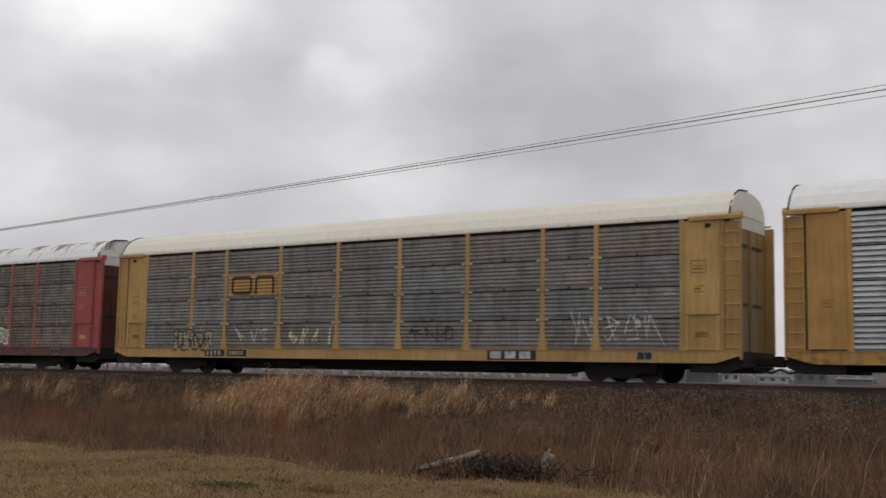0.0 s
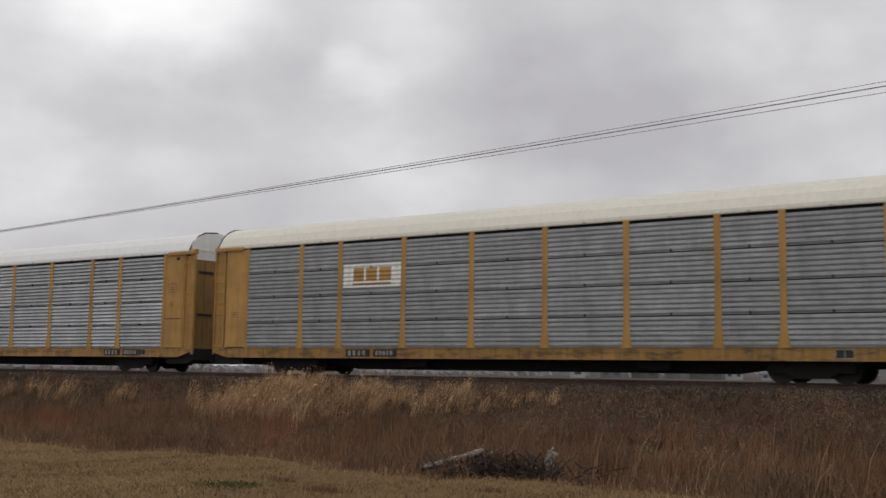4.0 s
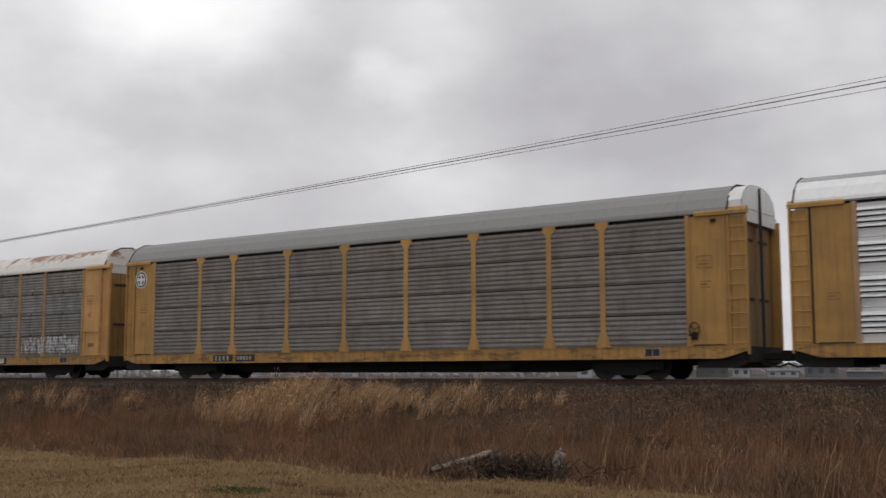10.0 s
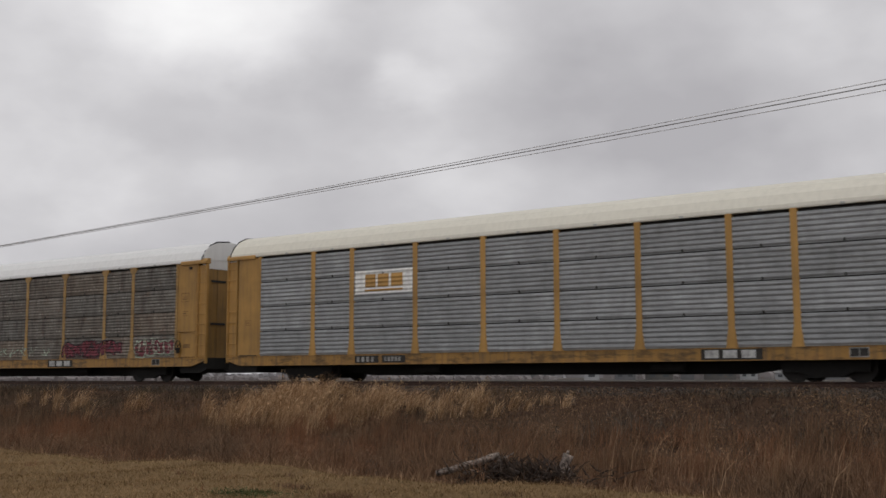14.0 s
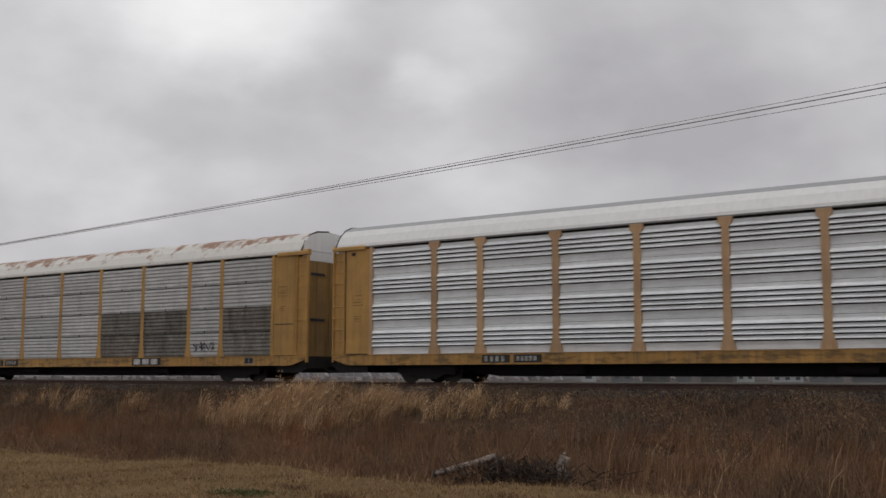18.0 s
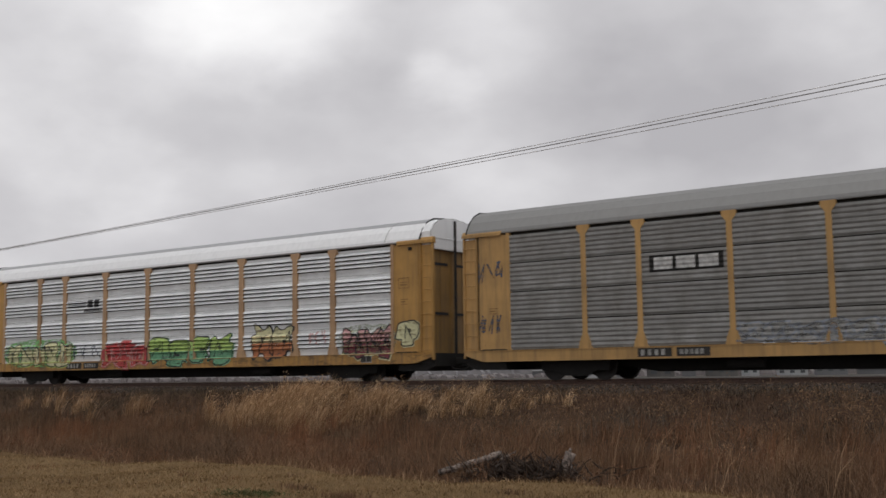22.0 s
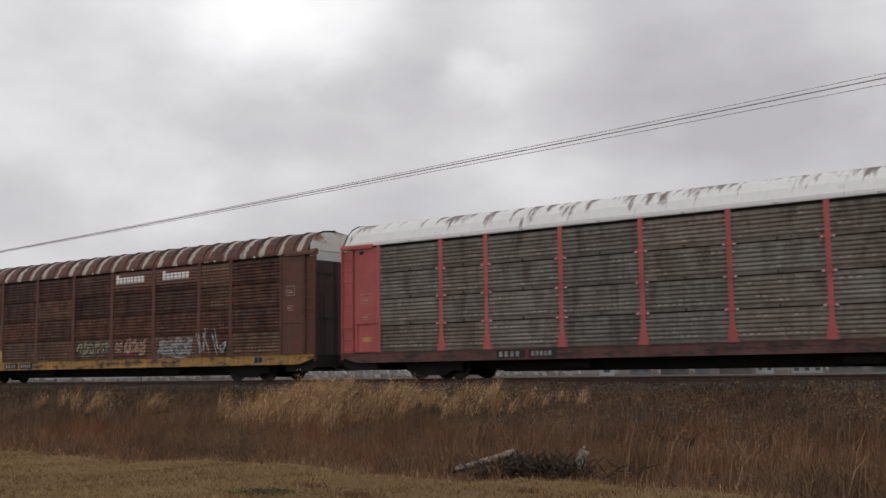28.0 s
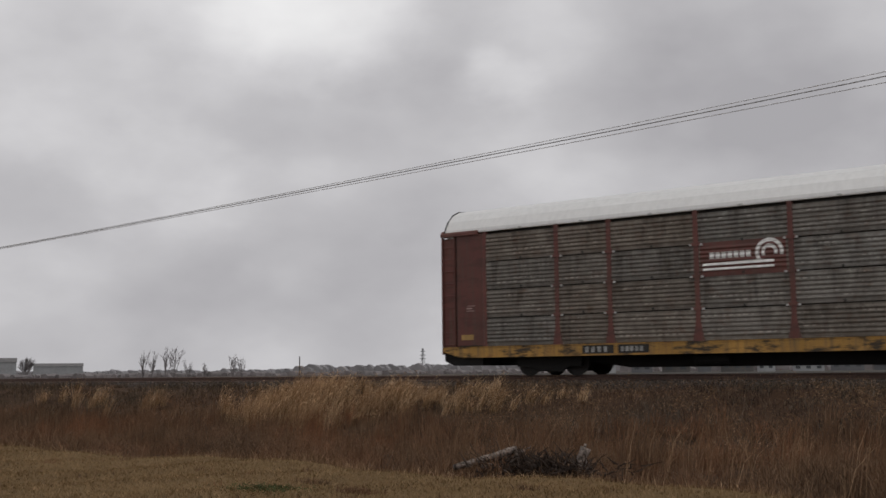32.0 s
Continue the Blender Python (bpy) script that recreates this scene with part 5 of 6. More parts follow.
def sill_marks(car, st, marks=7.0, big=None):
    """Reporting marks as plain bars on black patches of the side sill."""
    bars("mark_patch", [bar(marks - 0.1, marks + 1.0, 0.66, 0.92), bar(marks + 1.15, marks + 2.2, 0.66, 0.92)], MARK_PATCH, car, st, 0.006)
    bars("mark", [bar(marks + i * 0.22, marks + 0.12 + i * 0.22, 0.70, 0.88) for i in range(4)] + [bar(marks + 1.25 + i * 0.16, marks + 1.36 + i * 0.16, 0.72, 0.87) for i in range(5)], MARK_INK, car, st, 0.011)
    decal("notice_frame", [bar(24.1, 24.62, 0.66, 0.93)], MARK_INK, car, st, 0.006)
    decal("notice_panel", [bar(24.13, 24.35, 0.69, 0.90), bar(24.38, 24.59, 0.69, 0.90)], MARK_PATCH, car, st, 0.011, "small black notice panels")
    if big:
        decal("mark_patch", [bar(big - 0.12, big + 1.72, 0.63, 0.95)], MARK_PATCH, car, st, 0.006)
        bars("mark", [bar(big + i * 0.55, big + 0.42 + i * 0.55, 0.68, 0.91) for i in range(3)], PALE, car, st, 0.011)


def brake_mesh():
    b = Build()
    b.tube([(0.26 * math.cos(a * 0.3491), 0, 0.3 * math.sin(a * 0.3491)) for a in range(19)], 0.022, 6)
    for a in (0.4, 2.5, 4.6):
        b.tube([(0, 0, 0), (0.25 * math.cos(a), 0, 0.29 * math.sin(a))], 0.018, 5)
    b.box(-0.16, 0.14, 0.0, 0.05, -0.42, -0.1)
    b.box(-0.3, -0.05, 0.0, 0.05, -0.26, -0.18)
    return b.mesh("brake_wheel")


def truck(car, s):
    """A four-wheel truck with its centre s metres from the rear end of the car."""
    t = part("truck", shared("bolster", lambda: Build().box(-0.22, 0.22, -1.05, 1.05, 0.42, 0.66, 0.04).mesh("truck")), STEEL_DARK, car, at=(X(s), 0, 0))

    def frame_mesh():
        b = Build()
        ring = [(-1.2, 0.28), (-0.74, 0.28), (-0.45, 0.12), (0.45, 0.12), (0.74, 0.28), (1.2, 0.28), (1.24, 0.56), (0.8, 0.66), (0.4, 0.80), (-0.4, 0.80), (-0.8, 0.66), (-1.24, 0.56)]
        b.prism(ring, -0.07, 0.07, 1)
        for x in (-0.16, 0.0, 0.16):
            b.tube([(x, 0, 0.24), (x, 0, 0.56)], 0.065, 8)
        return b.mesh("side_frame")

    def wheel_mesh():
        n, out = 28, []
        for r, y in ((0.16, 0.05), (0.34, 0.035), (0.37, 0.06), (0.42, 0.06), (0.423, -0.02), (0.448, -0.045), (0.448, -0.07), (0.36, -0.07), (0.16, -0.05)):
            out.append([(r * math.cos(2 * math.pi * i / n), y, r * math.sin(2 * math.pi * i / n)) for i in range(n)])
        fs = [(j * n + i, j * n + (i + 1) % n, (j + 1) * n + (i + 1) % n, (j + 1) * n + i) for j in range(len(out) - 1) for i in range(n)]
        fs += [tuple(range(n)), tuple(range((len(out) - 1) * n, len(out) * n))]
        return Build().add([p for ring in out for p in ring], fs).mesh("wheel")

    for y in (-1.06, 1.06):
        part("side_frame", shared("side_frame", frame_mesh), STEEL_DARK, t, at=(0, y, 0))
    for x in (-0.89, 0.89):
        part("axle", shared("axle", lambda: Build().tube([(0, -0.95, 0), (0, 0.95, 0)], 0.085, 10).mesh("axle")), STEEL_DARK, t, at=(x, 0, 0.42))
        part("wheel", shared("wheel", wheel_mesh), WHEEL, t, at=pose(x, -0.775, 0.42, 0, 0, 0))
        part("wheel", shared("wheel", wheel_mesh), WHEEL, t, at=pose(x, 0.775, 0.42, 0, 0, 180))


def autorack(k, label, frame_paint, sheet_mat, roof_mat, style="even", post="plain", sill=None, ends=None, posts=None, cap=None, ribbed=False, odd=(), odd_mat=None, brake=False, pins=False, hatch=False, crown=None):
    """One enclosed bi-level or tri-level car carrier with all its parts; its origin lies on the rail at its middle."""
    car = thing("autorack_car", Matrix.Translation((0, 0, 0)), label, "freight car", "autorack cars of the train")
    if sheet_mat in OLD_SHEETS and style == "even":
        style = "old"
    if sheet_mat in (GREY_MID, GREY_COOL, BLUEGREY, GREY_PALE) and style == "even":
        style = "mild"
    STYLE[car.name] = style
    post = "slim" if post == "gusset" and style != "grouped" else post
    yellow = frame_paint in (YELLOW, YELLOW_OLD, GOLD, BUFF)
    # recessed end doors get a darker paint with the gap's shade in it
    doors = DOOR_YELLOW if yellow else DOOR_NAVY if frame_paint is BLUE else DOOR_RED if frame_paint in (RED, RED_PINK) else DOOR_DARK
    if frame_paint in (YELLOW, BUFF):
        sill, posts = sill or SILL_YELLOW, posts or (POST_TAN if style == "grouped" else POST_OLD if style == "old" else None)
    modern = style == "grouped" or roof_mat in (ROOF_GREY, ROOF_LIGHT)
    sill, ends, posts, cap = sill or frame_paint, ends or frame_paint, posts or frame_paint, cap or roof_mat
    half = LEN / 2
    # solid near-black box in place of the shade behind eave gap, joints and slits
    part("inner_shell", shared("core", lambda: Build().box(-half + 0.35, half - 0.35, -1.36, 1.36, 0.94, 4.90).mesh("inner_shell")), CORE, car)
    for y in (-1, 1):
        def sill_mesh():
            b = Build()
            b.prism([(-half + 0.03, 0.965), (-half + 0.03, 0.82), (-half + 0.75, 0.61), (half - 0.75, 0.61), (half - 0.03, 0.82), (half - 0.03, 0.965)], -0.02, 0.06, 1)
            b.box(-half + 0.8, half - 0.8, -0.035, 0.16, 0.60, 0.63)
            b.box(-half + 0.05, half - 0.05, -0.035, 0.10, 0.945, 0.97)
            return b.mesh("side_sill")
        part("side_sill", shared("sill", sill_mesh), sill, car, at=pose(0, y * 1.525, 0, 0, 0, 0 if y < 0 else 180))
        part("eave_rail", shared("eave", lambda: Build().box(-half + 0.1, half - 0.1, 0.0, 0.10, 4.85, 4.915, 0.01).mesh("eave_rail")), ROOF_GREY if modern else roof_mat, car, at=pose(0, y * 1.52, 0, 0, 0, 0 if y < 0 else 180))

    def belly():
        b = Build()
        b.prism([(-half + 0.4, 0.60), (-half + 0.4, 0.42), (X(5.4), 0.40), (X(6.6), 0.22), (X(LEN - 6.6), 0.22), (X(LEN - 5.4), 0.40), (half - 0.4, 0.42), (half - 0.4, 0.60)], -0.45, 0.45, 1)
        b.box(-half + 0.1, half - 0.1, -1.44, 1.44, 0.60, 0.94)
        for e in (-1, 1):
            b.prism([(e * (half - 1.6), 0.34), (e * (half - 0.4), 0.34), (e * (half - 0.02), 0.50), (e * (half - 0.02), 0.95), (e * (half - 1.6), 0.95)], -1.40, 1.40, 1)
        for s in (9.0, 18.0):
            b.tube([(X(s), -0.9, 0.44), (X(s + 1.1), -0.9, 0.44)], 0.16, 10)
        return b.mesh("underframe")

    part("underframe", shared("belly", belly), STEEL_DARK, car)
    # side sheets, bay by bay and row by row
    for i, (a, b) in enumerate(zip(EDGES, EDGES[1:])):
        lo, hi = a + (0.0 if i == 0 else 0.07), b - (0.0 if i == len(EDGES) - 2 else 0.07)
        me = shared(("sheet", round(hi - lo, 2), style), lambda: panel_mesh(hi - lo, style))
        for r in range(ROWS):
            part("side_sheet", me, odd_mat if (i, r) in odd else sheet_mat, car, at=(X(lo), FACE, Z0 + r * ROW_H))
        far = shared(("far_sheet", round(hi - lo, 2)), lambda: Build().box(0, hi - lo, 0, 0.06, Z0, Z1).mesh("far_sheet"))
        part("side_sheet", far, sheet_mat, car, at=(X(lo), 1.41, 0))
    for s in POSTS:
        part("post", shared(("post", post), lambda: post_mesh(post)), posts, car, at=(X(s), 0, 0))
        part("post", shared(("post", post), lambda: post_mesh(post)), posts, car, at=pose(X(s), 0, 0, 0, 0, 180))

    # smooth end bays with ladder, slot and top box
    def plate(x0, x1, y0, y1, z0, z1, c=0.0):
        return lambda: Build().box(x0, x1, y0, y1, z0, z1, c).mesh("plate")

    rung = shared("rung", lambda: Build().tube([(0.03, 0, 0), (0.56, 0, 0)], 0.016, 5).mesh("rung"))

    def box_mesh():
        b = Build()
        b.prism([(-0.03, 4.78), (0.2, 4.78), (0.2, 4.99), (0.05, 4.99), (-0.03, 4.88)], -0.02, 1.55)
        return b.mesh("top_box")

    for s, y in ((0.0, -1), (LEN, -1), (0.0, 1), (LEN, 1)):
        m = pose(X(s), y * 1.525, 0) @ Matrix.Diagonal((1 if s == 0 else -1, -y, 1, 1))
        if y > 0:
            part("end_bay", shared("far_bay", plate(0.0, 1.86, 0.02, 0.12, 0.9, 4.8)), ends, car, at=m)
            continue
        if hatch:
            def framed():
                return Build().box(0.63, 1.72, 0.03, 0.10, 2.02, 4.79).box(0.63, 0.76, 0.03, 0.10, 0.99, 2.0).box(1.60, 1.72, 0.03, 0.10, 0.99, 2.0).mesh("smooth_panel")
            part("smooth_panel", shared("framed_panel", framed), ends, car, at=m)
            door = part("access_panel", shared("access_panel", plate(0.76, 1.60, 0.075, 0.12, 0.99, 2.02)), ends, car, "recessed access panel", at=m)
            part("placard", shared("hatch_placard", plate(0.98, 1.40, 0.066, 0.076, 1.36, 1.52)), GOLD if not yellow else STENCIL, door)
        else:
            part("smooth_panel", shared("smooth_panel", plate(0.63, 1.72, 0.03, 0.10, 0.99, 4.79)), ends, car, at=m)
        part("bay_post", shared("bay_post", plate(1.722, 1.86, 0.0, 0.13, 0.97, 4.84, 0.012)), posts, car, at=m)
        bay = part("ladder_panel", shared("ladder_panel", plate(0.05, 0.50, 0.07, 0.12, 0.80, 4.72)), ends, car, at=m)
        part("corner_post", shared("corner_post", plate(-0.01, 0.05, -0.005, 0.14, 0.72, 4.76, 0.01)), ends, car, at=m)
        part("inner_post", shared("inner_post", plate(0.50, 0.56, -0.005, 0.12, 0.97, 4.78, 0.01)), ends, car, at=m)
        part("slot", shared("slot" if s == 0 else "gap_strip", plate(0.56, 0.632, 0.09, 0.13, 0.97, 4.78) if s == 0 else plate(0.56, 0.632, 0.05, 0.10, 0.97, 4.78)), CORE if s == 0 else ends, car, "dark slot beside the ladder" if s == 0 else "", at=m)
        for i in range(9):
            part("rung", rung, ends, bay, at=(0, -0.02, 1.05 + i * 0.42))
        part("top_box", shared("top_box", box_mesh), ends, car, at=m)
        if not hatch:
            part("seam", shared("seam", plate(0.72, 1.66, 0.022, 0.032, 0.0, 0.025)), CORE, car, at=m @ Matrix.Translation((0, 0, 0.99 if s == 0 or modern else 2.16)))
        if k % 2:
            part("latch", shared("latch", plate(0.9, 1.05, -0.01, 0.05, 4.58, 4.68)), STEEL_DARK, car, at=m)
        # a stencilled frame with lines of small writing under it
        q0, z0 = (0.95, 2.75) if s == 0 else (LEN - 1.5, 3.25)
        ink = STENCIL if yellow else STENCIL_PALE
        if s or (k % 2 and k < 24):
            decal("stencil", stroke([(q0, z0), (q0 + 0.46, z0), (q0 + 0.46, z0 + 0.36), (q0, z0 + 0.36), (q0, z0)], 0.022) + [bar(q0 + 0.06, q0 + 0.38, z0 + 0.1 * j, z0 + 0.1 * j + 0.03) for j in (1, 2)], ink, car, "even", 0.004)
        decal("stencil", [bar(q0 + 0.08, q0 + 0.08 + w, z, z + 0.035) for w, z in ((0.34, z0 - 0.42), (0.22, z0 - 0.50), (0.3, z0 - 0.58))], ink, car, "even", 0.004)
    if brake:
        w = part("brake_wheel", shared("brake", brake_mesh), STEEL_DARK, car, "dark brake wheel", at=pose(X(LEN - 1.62), SIDE - 0.02, 1.45) @ Matrix.Diagonal((0.62, 0.8, 0.7, 1)))

    # end doors, in two folding leaves each
    def leaf_mesh():
        b = Build()
        b.box(0.0, 0.05, 0.02, 1.36, 0.95, 4.59)
        b.box(0.05, 0.08, 0.03, 0.08, 0.97, 4.57)
        b.box(0.05, 0.08, 1.29, 1.34, 0.97, 4.57)
        b.box(0.05, 0.065, 0.66, 0.69, 0.97, 4.57)
        return b.mesh("end_door")

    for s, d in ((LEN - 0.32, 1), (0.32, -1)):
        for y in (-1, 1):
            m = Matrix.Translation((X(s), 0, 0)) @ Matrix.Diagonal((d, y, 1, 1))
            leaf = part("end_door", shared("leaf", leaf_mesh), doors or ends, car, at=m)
            if d > 0 and (y < 0 or k % 2):
                for z in (2.3, 4.05):
                    part("door_slot", shared("door_slot", lambda: Build().box(0.045, 0.075, 0.24, 1.02, 0.0, 0.09).mesh("door_slot")), BLACK, leaf, "dark slot in the end door", at=(0, 0, z))
    if modern:
        part("door_seal", shared("door_seal", lambda: Build().box(-0.03, 0.03, -0.05, 0.05, 0.95, 5.68, 0.008).mesh("door_seal")), CORE, car, "black rubber seal between the end doors", at=(X(LEN - 0.085), 0, 0))
    # roof and its end caps
    front = LEN - (0.55 if modern else 0.32)
    part("roof", shared(("roof", modern), lambda: Build().prism(roof_ring(), X(0.16), X(front)).mesh("roof", False)), roof_mat, car)
    if crown:
        def crown_mesh():
            near = [(SIDE + 0.384, 5.456)] + [(y, z + 0.006) for y, z in roof_ring()[3:6]]
            low = [(y, z - 0.02) for y, z in near]
            return Build().prism(near + [(-y, z) for y, z in reversed(near[:-1])] + [(-y, z) for y, z in low[:-1]] + list(reversed(low)), X(0.20), X(front - 0.04)).mesh("roof_crown")
        part("roof_crown", shared("crown", crown_mesh), crown, car, "duller crown of the roof")

    def cap_mesh(length, full):
        return Build().prism(gable(4.60, full), 0.0, length).box(length, length + 0.015, -1.35, 1.35, 4.98, 5.01).mesh("roof_cap")

    cap_long = 0.44 if modern else 0.06
    cap_front = part("roof_cap", shared(("cap", cap_long), lambda: cap_mesh(cap_long, 0.16)), cap, car, at=(X(front), 0, 0))
    part("roof_cap", shared("rear_cap", lambda: cap_mesh(0.44, 0.0)), cap, car, at=pose(X(0.60), 0, 0, 0, 0, 180))
    if cap is ROOF_LIGHT and not modern:
        for i in range(13):
            y = -1.32 + i * 0.22
            h = 5.04 if abs(y) > 1.3 else 5.34 if abs(y) > 1.0 else 5.55
            part("gable_rib", shared(("gable_rib", h), lambda: Build().box(0.06, 0.082, -0.02, 0.02, 4.62, h).mesh("gable_rib")), ROOF_MID, cap_front, at=(0, y, 0))
    edge = shared("cap_edge", lambda: Build().tube([(0, y, z + 0.012) for y, z in roof_ring()[:6]], 0.028, 5).mesh("cap_edge"))
    part("cap_edge", edge, STEEL_DARK, car, "dark seal round the roof end", at=(X(front + 0.01), 0, 0))
    part("cap_edge", edge, STEEL_DARK, car, "dark seal round the roof end", at=(X(0.15), 0, 0))
    if modern:
        rim = shared("cap_rim", lambda: Build().tube([(0, y, z + 0.005) for y, z in gable(4.64, 0.16)[:8]], 0.012, 5).mesh("cap_rim"))
        part("cap_rim", rim, ROOF_GREY, car, at=(X(LEN - 0.12), 0, 0))
        hood = shared("hood_seam", lambda: Build().tube([(0, y - 0.004, z + 0.004) for y, z in roof_ring()[:5]], 0.012, 5).mesh("hood_seam"))
        part("hood_seam", hood, ROOF_GREY, car, at=(X(LEN - 2.1), 0, 0))
    else:
        clip = shared("eave_clip", lambda: Build().box(-0.06, 0.06, -0.02, 0.03, -0.045, 0.03, 0.008).mesh("eave_clip"))
        hook = shared("sheet_hook", lambda: Build().box(-0.03, 0.03, -0.012, 0.04, -0.05, 0.03).mesh("sheet_hook"))
        for a, b in zip(EDGES, EDGES[1:]):
            part("eave_clip", clip, PALE, car, at=(X((a + b) / 2), SIDE, 4.885))
            for r in range(1, ROWS):
                part("sheet_hook", hook, CORE, car, at=(X((a + b) / 2), FACE + 0.01, Z0 + r * ROW_H + 0.05))
    if pins:
        pin = shared("pin", lambda: Build().box(-0.035, 0.035, -0.02, 0.03, -0.03, 0.03).mesh("pin"))
        for s in POSTS:
            for r in (1, 2, 3):
                for d in (-0.17, 0.17):
                    part("pin", pin, PALE, car, at=(X(s + d), FACE - 0.005, Z0 + r * ROW_H - 0.02))
    if ribbed:
        ring = roof_ring(0.035, -0.012)
        rib = shared("roof_rib", lambda: Build().prism(ring, -0.035, 0.035).mesh("roof_rib"))
        for i in range(25):
            part("roof_rib", rib, roof_mat, car, at=(X(1.2 + i * 1.04), 0, 0))
    # coupling gear and running gear
    def coupler_mesh():
        b = Build()
        b.box(-0.1, 0.66, -0.13, 0.13, 0.56, 0.80, 0.03)
        b.box(0.50, 0.78, -0.19, 0.16, 0.52, 0.84, 0.05)
        return b.mesh("coupler")

    for s, turn in ((LEN, 0), (0.0, 180)):
        part("coupler", shared("coupler", coupler_mesh), STEEL_DARK, car, at=pose(X(s), 0, 0, 0, 0, turn))
        hose = shared("hose", lambda: Build().tube([(-0.3, -0.3, 0.62), (0.1, -0.45, 0.42), (0.5, -0.42, 0.36), (0.75, -0.3, 0.48)], 0.03, 6).mesh("brake_hose"))
        part("brake_hose", hose, STEEL_DARK, car, at=pose(X(s), 0, 0, 0, 0, turn))
    for s in (4.0, LEN - 4.0):
        truck(car, s)
    return car


CARS = []


def make_train():
    """Front to back. Distances run from the rear end of each car."""
    def add(*a, **kw):
        CARS.append(autorack(len(CARS), *a, **kw))
        return CARS[-1]

    c = add("yellow autorack with silver side sheets and white roof", YELLOW, SILVER_GREY, ROOF_WHITE)
    sill_marks(c, "even")
    c = add("faded yellow autorack with grey sheets and cream roof", GOLD, GREY, ROOF_CREAM, post="bolted", pins=True, hatch=True)
    emblem_loops(c, "even")
    sill_marks(c, "even", 5.6, 18.9)
    throw_up(c, "even", 3.6, 5.9, 0.8, 1.7, "tan", "grey", 4, 1, marks="black")
    scrawl(c, "even", 7.0, 9.0, 1.2, 1.8, "silver", 3, 2)
    scrawl(c, "even", 9.9, 12.0, 1.1, 1.75, "cream", 4, 3)
    scrawl(c, "even", 15.5, 17.5, 1.2, 1.8, "black", 3, 4)
    scrawl(c, "even", 21.5, 25.0, 1.1, 2.2, "silver", 5, 5)
    c = add("faded red autorack with dirty sheets and streaked white roof", RED, GREY_WARM, ROOF_STREAK, post="bolted", sill=SILL_RED, hatch=True)
    sill_marks(c, "even")
    for i, s in enumerate((2.0, 6.6, 9.6, 12.4, 15.2, 18.1)):
        throw_up(c, "even", s, s + 2.6, 1.0, 1.75 + 0.15 * (i % 2), ("silver", "pink", "tan")[i % 3], "grey", 4, 20 + i, marks=("cream", "silver", "white")[i % 3], spiky=bool(i % 2))
    c = add("yellow autorack with dark sheets, white roof and shield", BUFF, GREY_WARM, ROOF_WHITE, post="bolted", brake=True, pins=True, hatch=True, cap=ROOF_LIGHT)
    emblem_shield(c, "even")
    sill_marks(c, "even", 6.6, 18.6)
    throw_up(c, "even", 12.4, 17.8, 1.0, 1.9, "grey", "grey", 6, 30, marks="pink", spiky=True)
    scrawl(c, "even", 6.7, 12.0, 1.2, 1.8, "silver", 7, 31)
    c = add("yellow autorack with blue-grey sheets, cream roof and white panel", YELLOW, BLUEGREY, ROOF_CREAM, brake=True)
    emblem_blocks(c, "even")
    sill_marks(c, "even")
    c = add("clean yellow autorack with bright silver sheets and white roof", YELLOW, SILVER_GREY, ROOF_WHITE, pins=True)
    emblem_loops(c, "even")
    sill_marks(c, "even", 22.0)
    c = add("yellow autorack with round emblems, dark sheets and worn roof", YELLOW, GREY_WARM, ROOF_DIRTY, post="bolted")
    emblem_cross(c, "even", 0.95, BLACK)
    loops(c, "even", 1.15, 1.3, 3.6, 0.16, "black", 8)
    emblem_cross(c, "even", LEN - 1.15, BLACK)
    sill_marks(c, "even", 6.0, 17.0)
    throw_up(c, "even", 22.9, 25.6, 0.98, 1.95, "white", "white", 4, 40, marks="black", spiky=True)
    scrawl(c, "even", 2.0, 4.5, 1.05, 1.9, "white", 7, 41, 0.05)
    scrawl(c, "even", 2.2, 4.4, 1.1, 1.8, "silver", 6, 42, 0.06)
    scrawl(c, "even", 4.7, 6.2, 1.15, 1.8, "silver", 5, 43)
    c = add("yellow autorack with grey sheets, white roof and shield", YELLOW, GREY, ROOF_WHITE, post="gusset", hatch=True)
    emblem_shield(c, "even")
    sill_marks(c, "even", 10.2, 19.0)
    throw_up(c, "even", 2.1, 6.9, 0.7, 1.85, "white", "black", 6, 50)
    scrawl(c, "even", 13.2, 14.6, 1.25, 1.7, "black", 4, 51)
    c = add("yellow autorack with bright silver sheets and a red label", YELLOW, SILVER, ROOF_LIGHT, "grouped", "gusset", crown=ROOF_MID)
    emblem_label(c, "grouped")
    sill_marks(c, "grouped", 6.7)
    c = add("yellow autorack with dark grey sheets and grey roof", YELLOW, GREY_MID, ROOF_GREY, "even", "gusset", cap=ROOF_WHITE, brake=True)
    emblem_cross(c, "grouped", 0.95, DOOR_NAVY)
    sill_marks(c, "grouped", 5.6)
    c = add("yellow autorack with grey sheets, shield and peeling rusty roof", BUFF, GREY, ROOF_RUST, hatch=True)
    emblem_shield(c, "even")
    sill_marks(c, "even", 6.0, 18.3)
    for i, (s, e) in enumerate(((15.3, 17.8), (15.6, 17.6), (21.0, 25.3), (21.3, 25.0), (22.9, 25.3))):
        scrawl(c, "even", s, e, 1.05, 1.95 - 0.1 * (i % 2), "silver", 5 + i, 60 + i, 0.06)
    c = add("yellow autorack with bright silver sheets and black striped emblem", YELLOW, SILVER, ROOF_LIGHT, "grouped", "gusset", crown=ROOF_MID)
    emblem_stripes(c, "grouped")
    sill_marks(c, "grouped", 6.8)
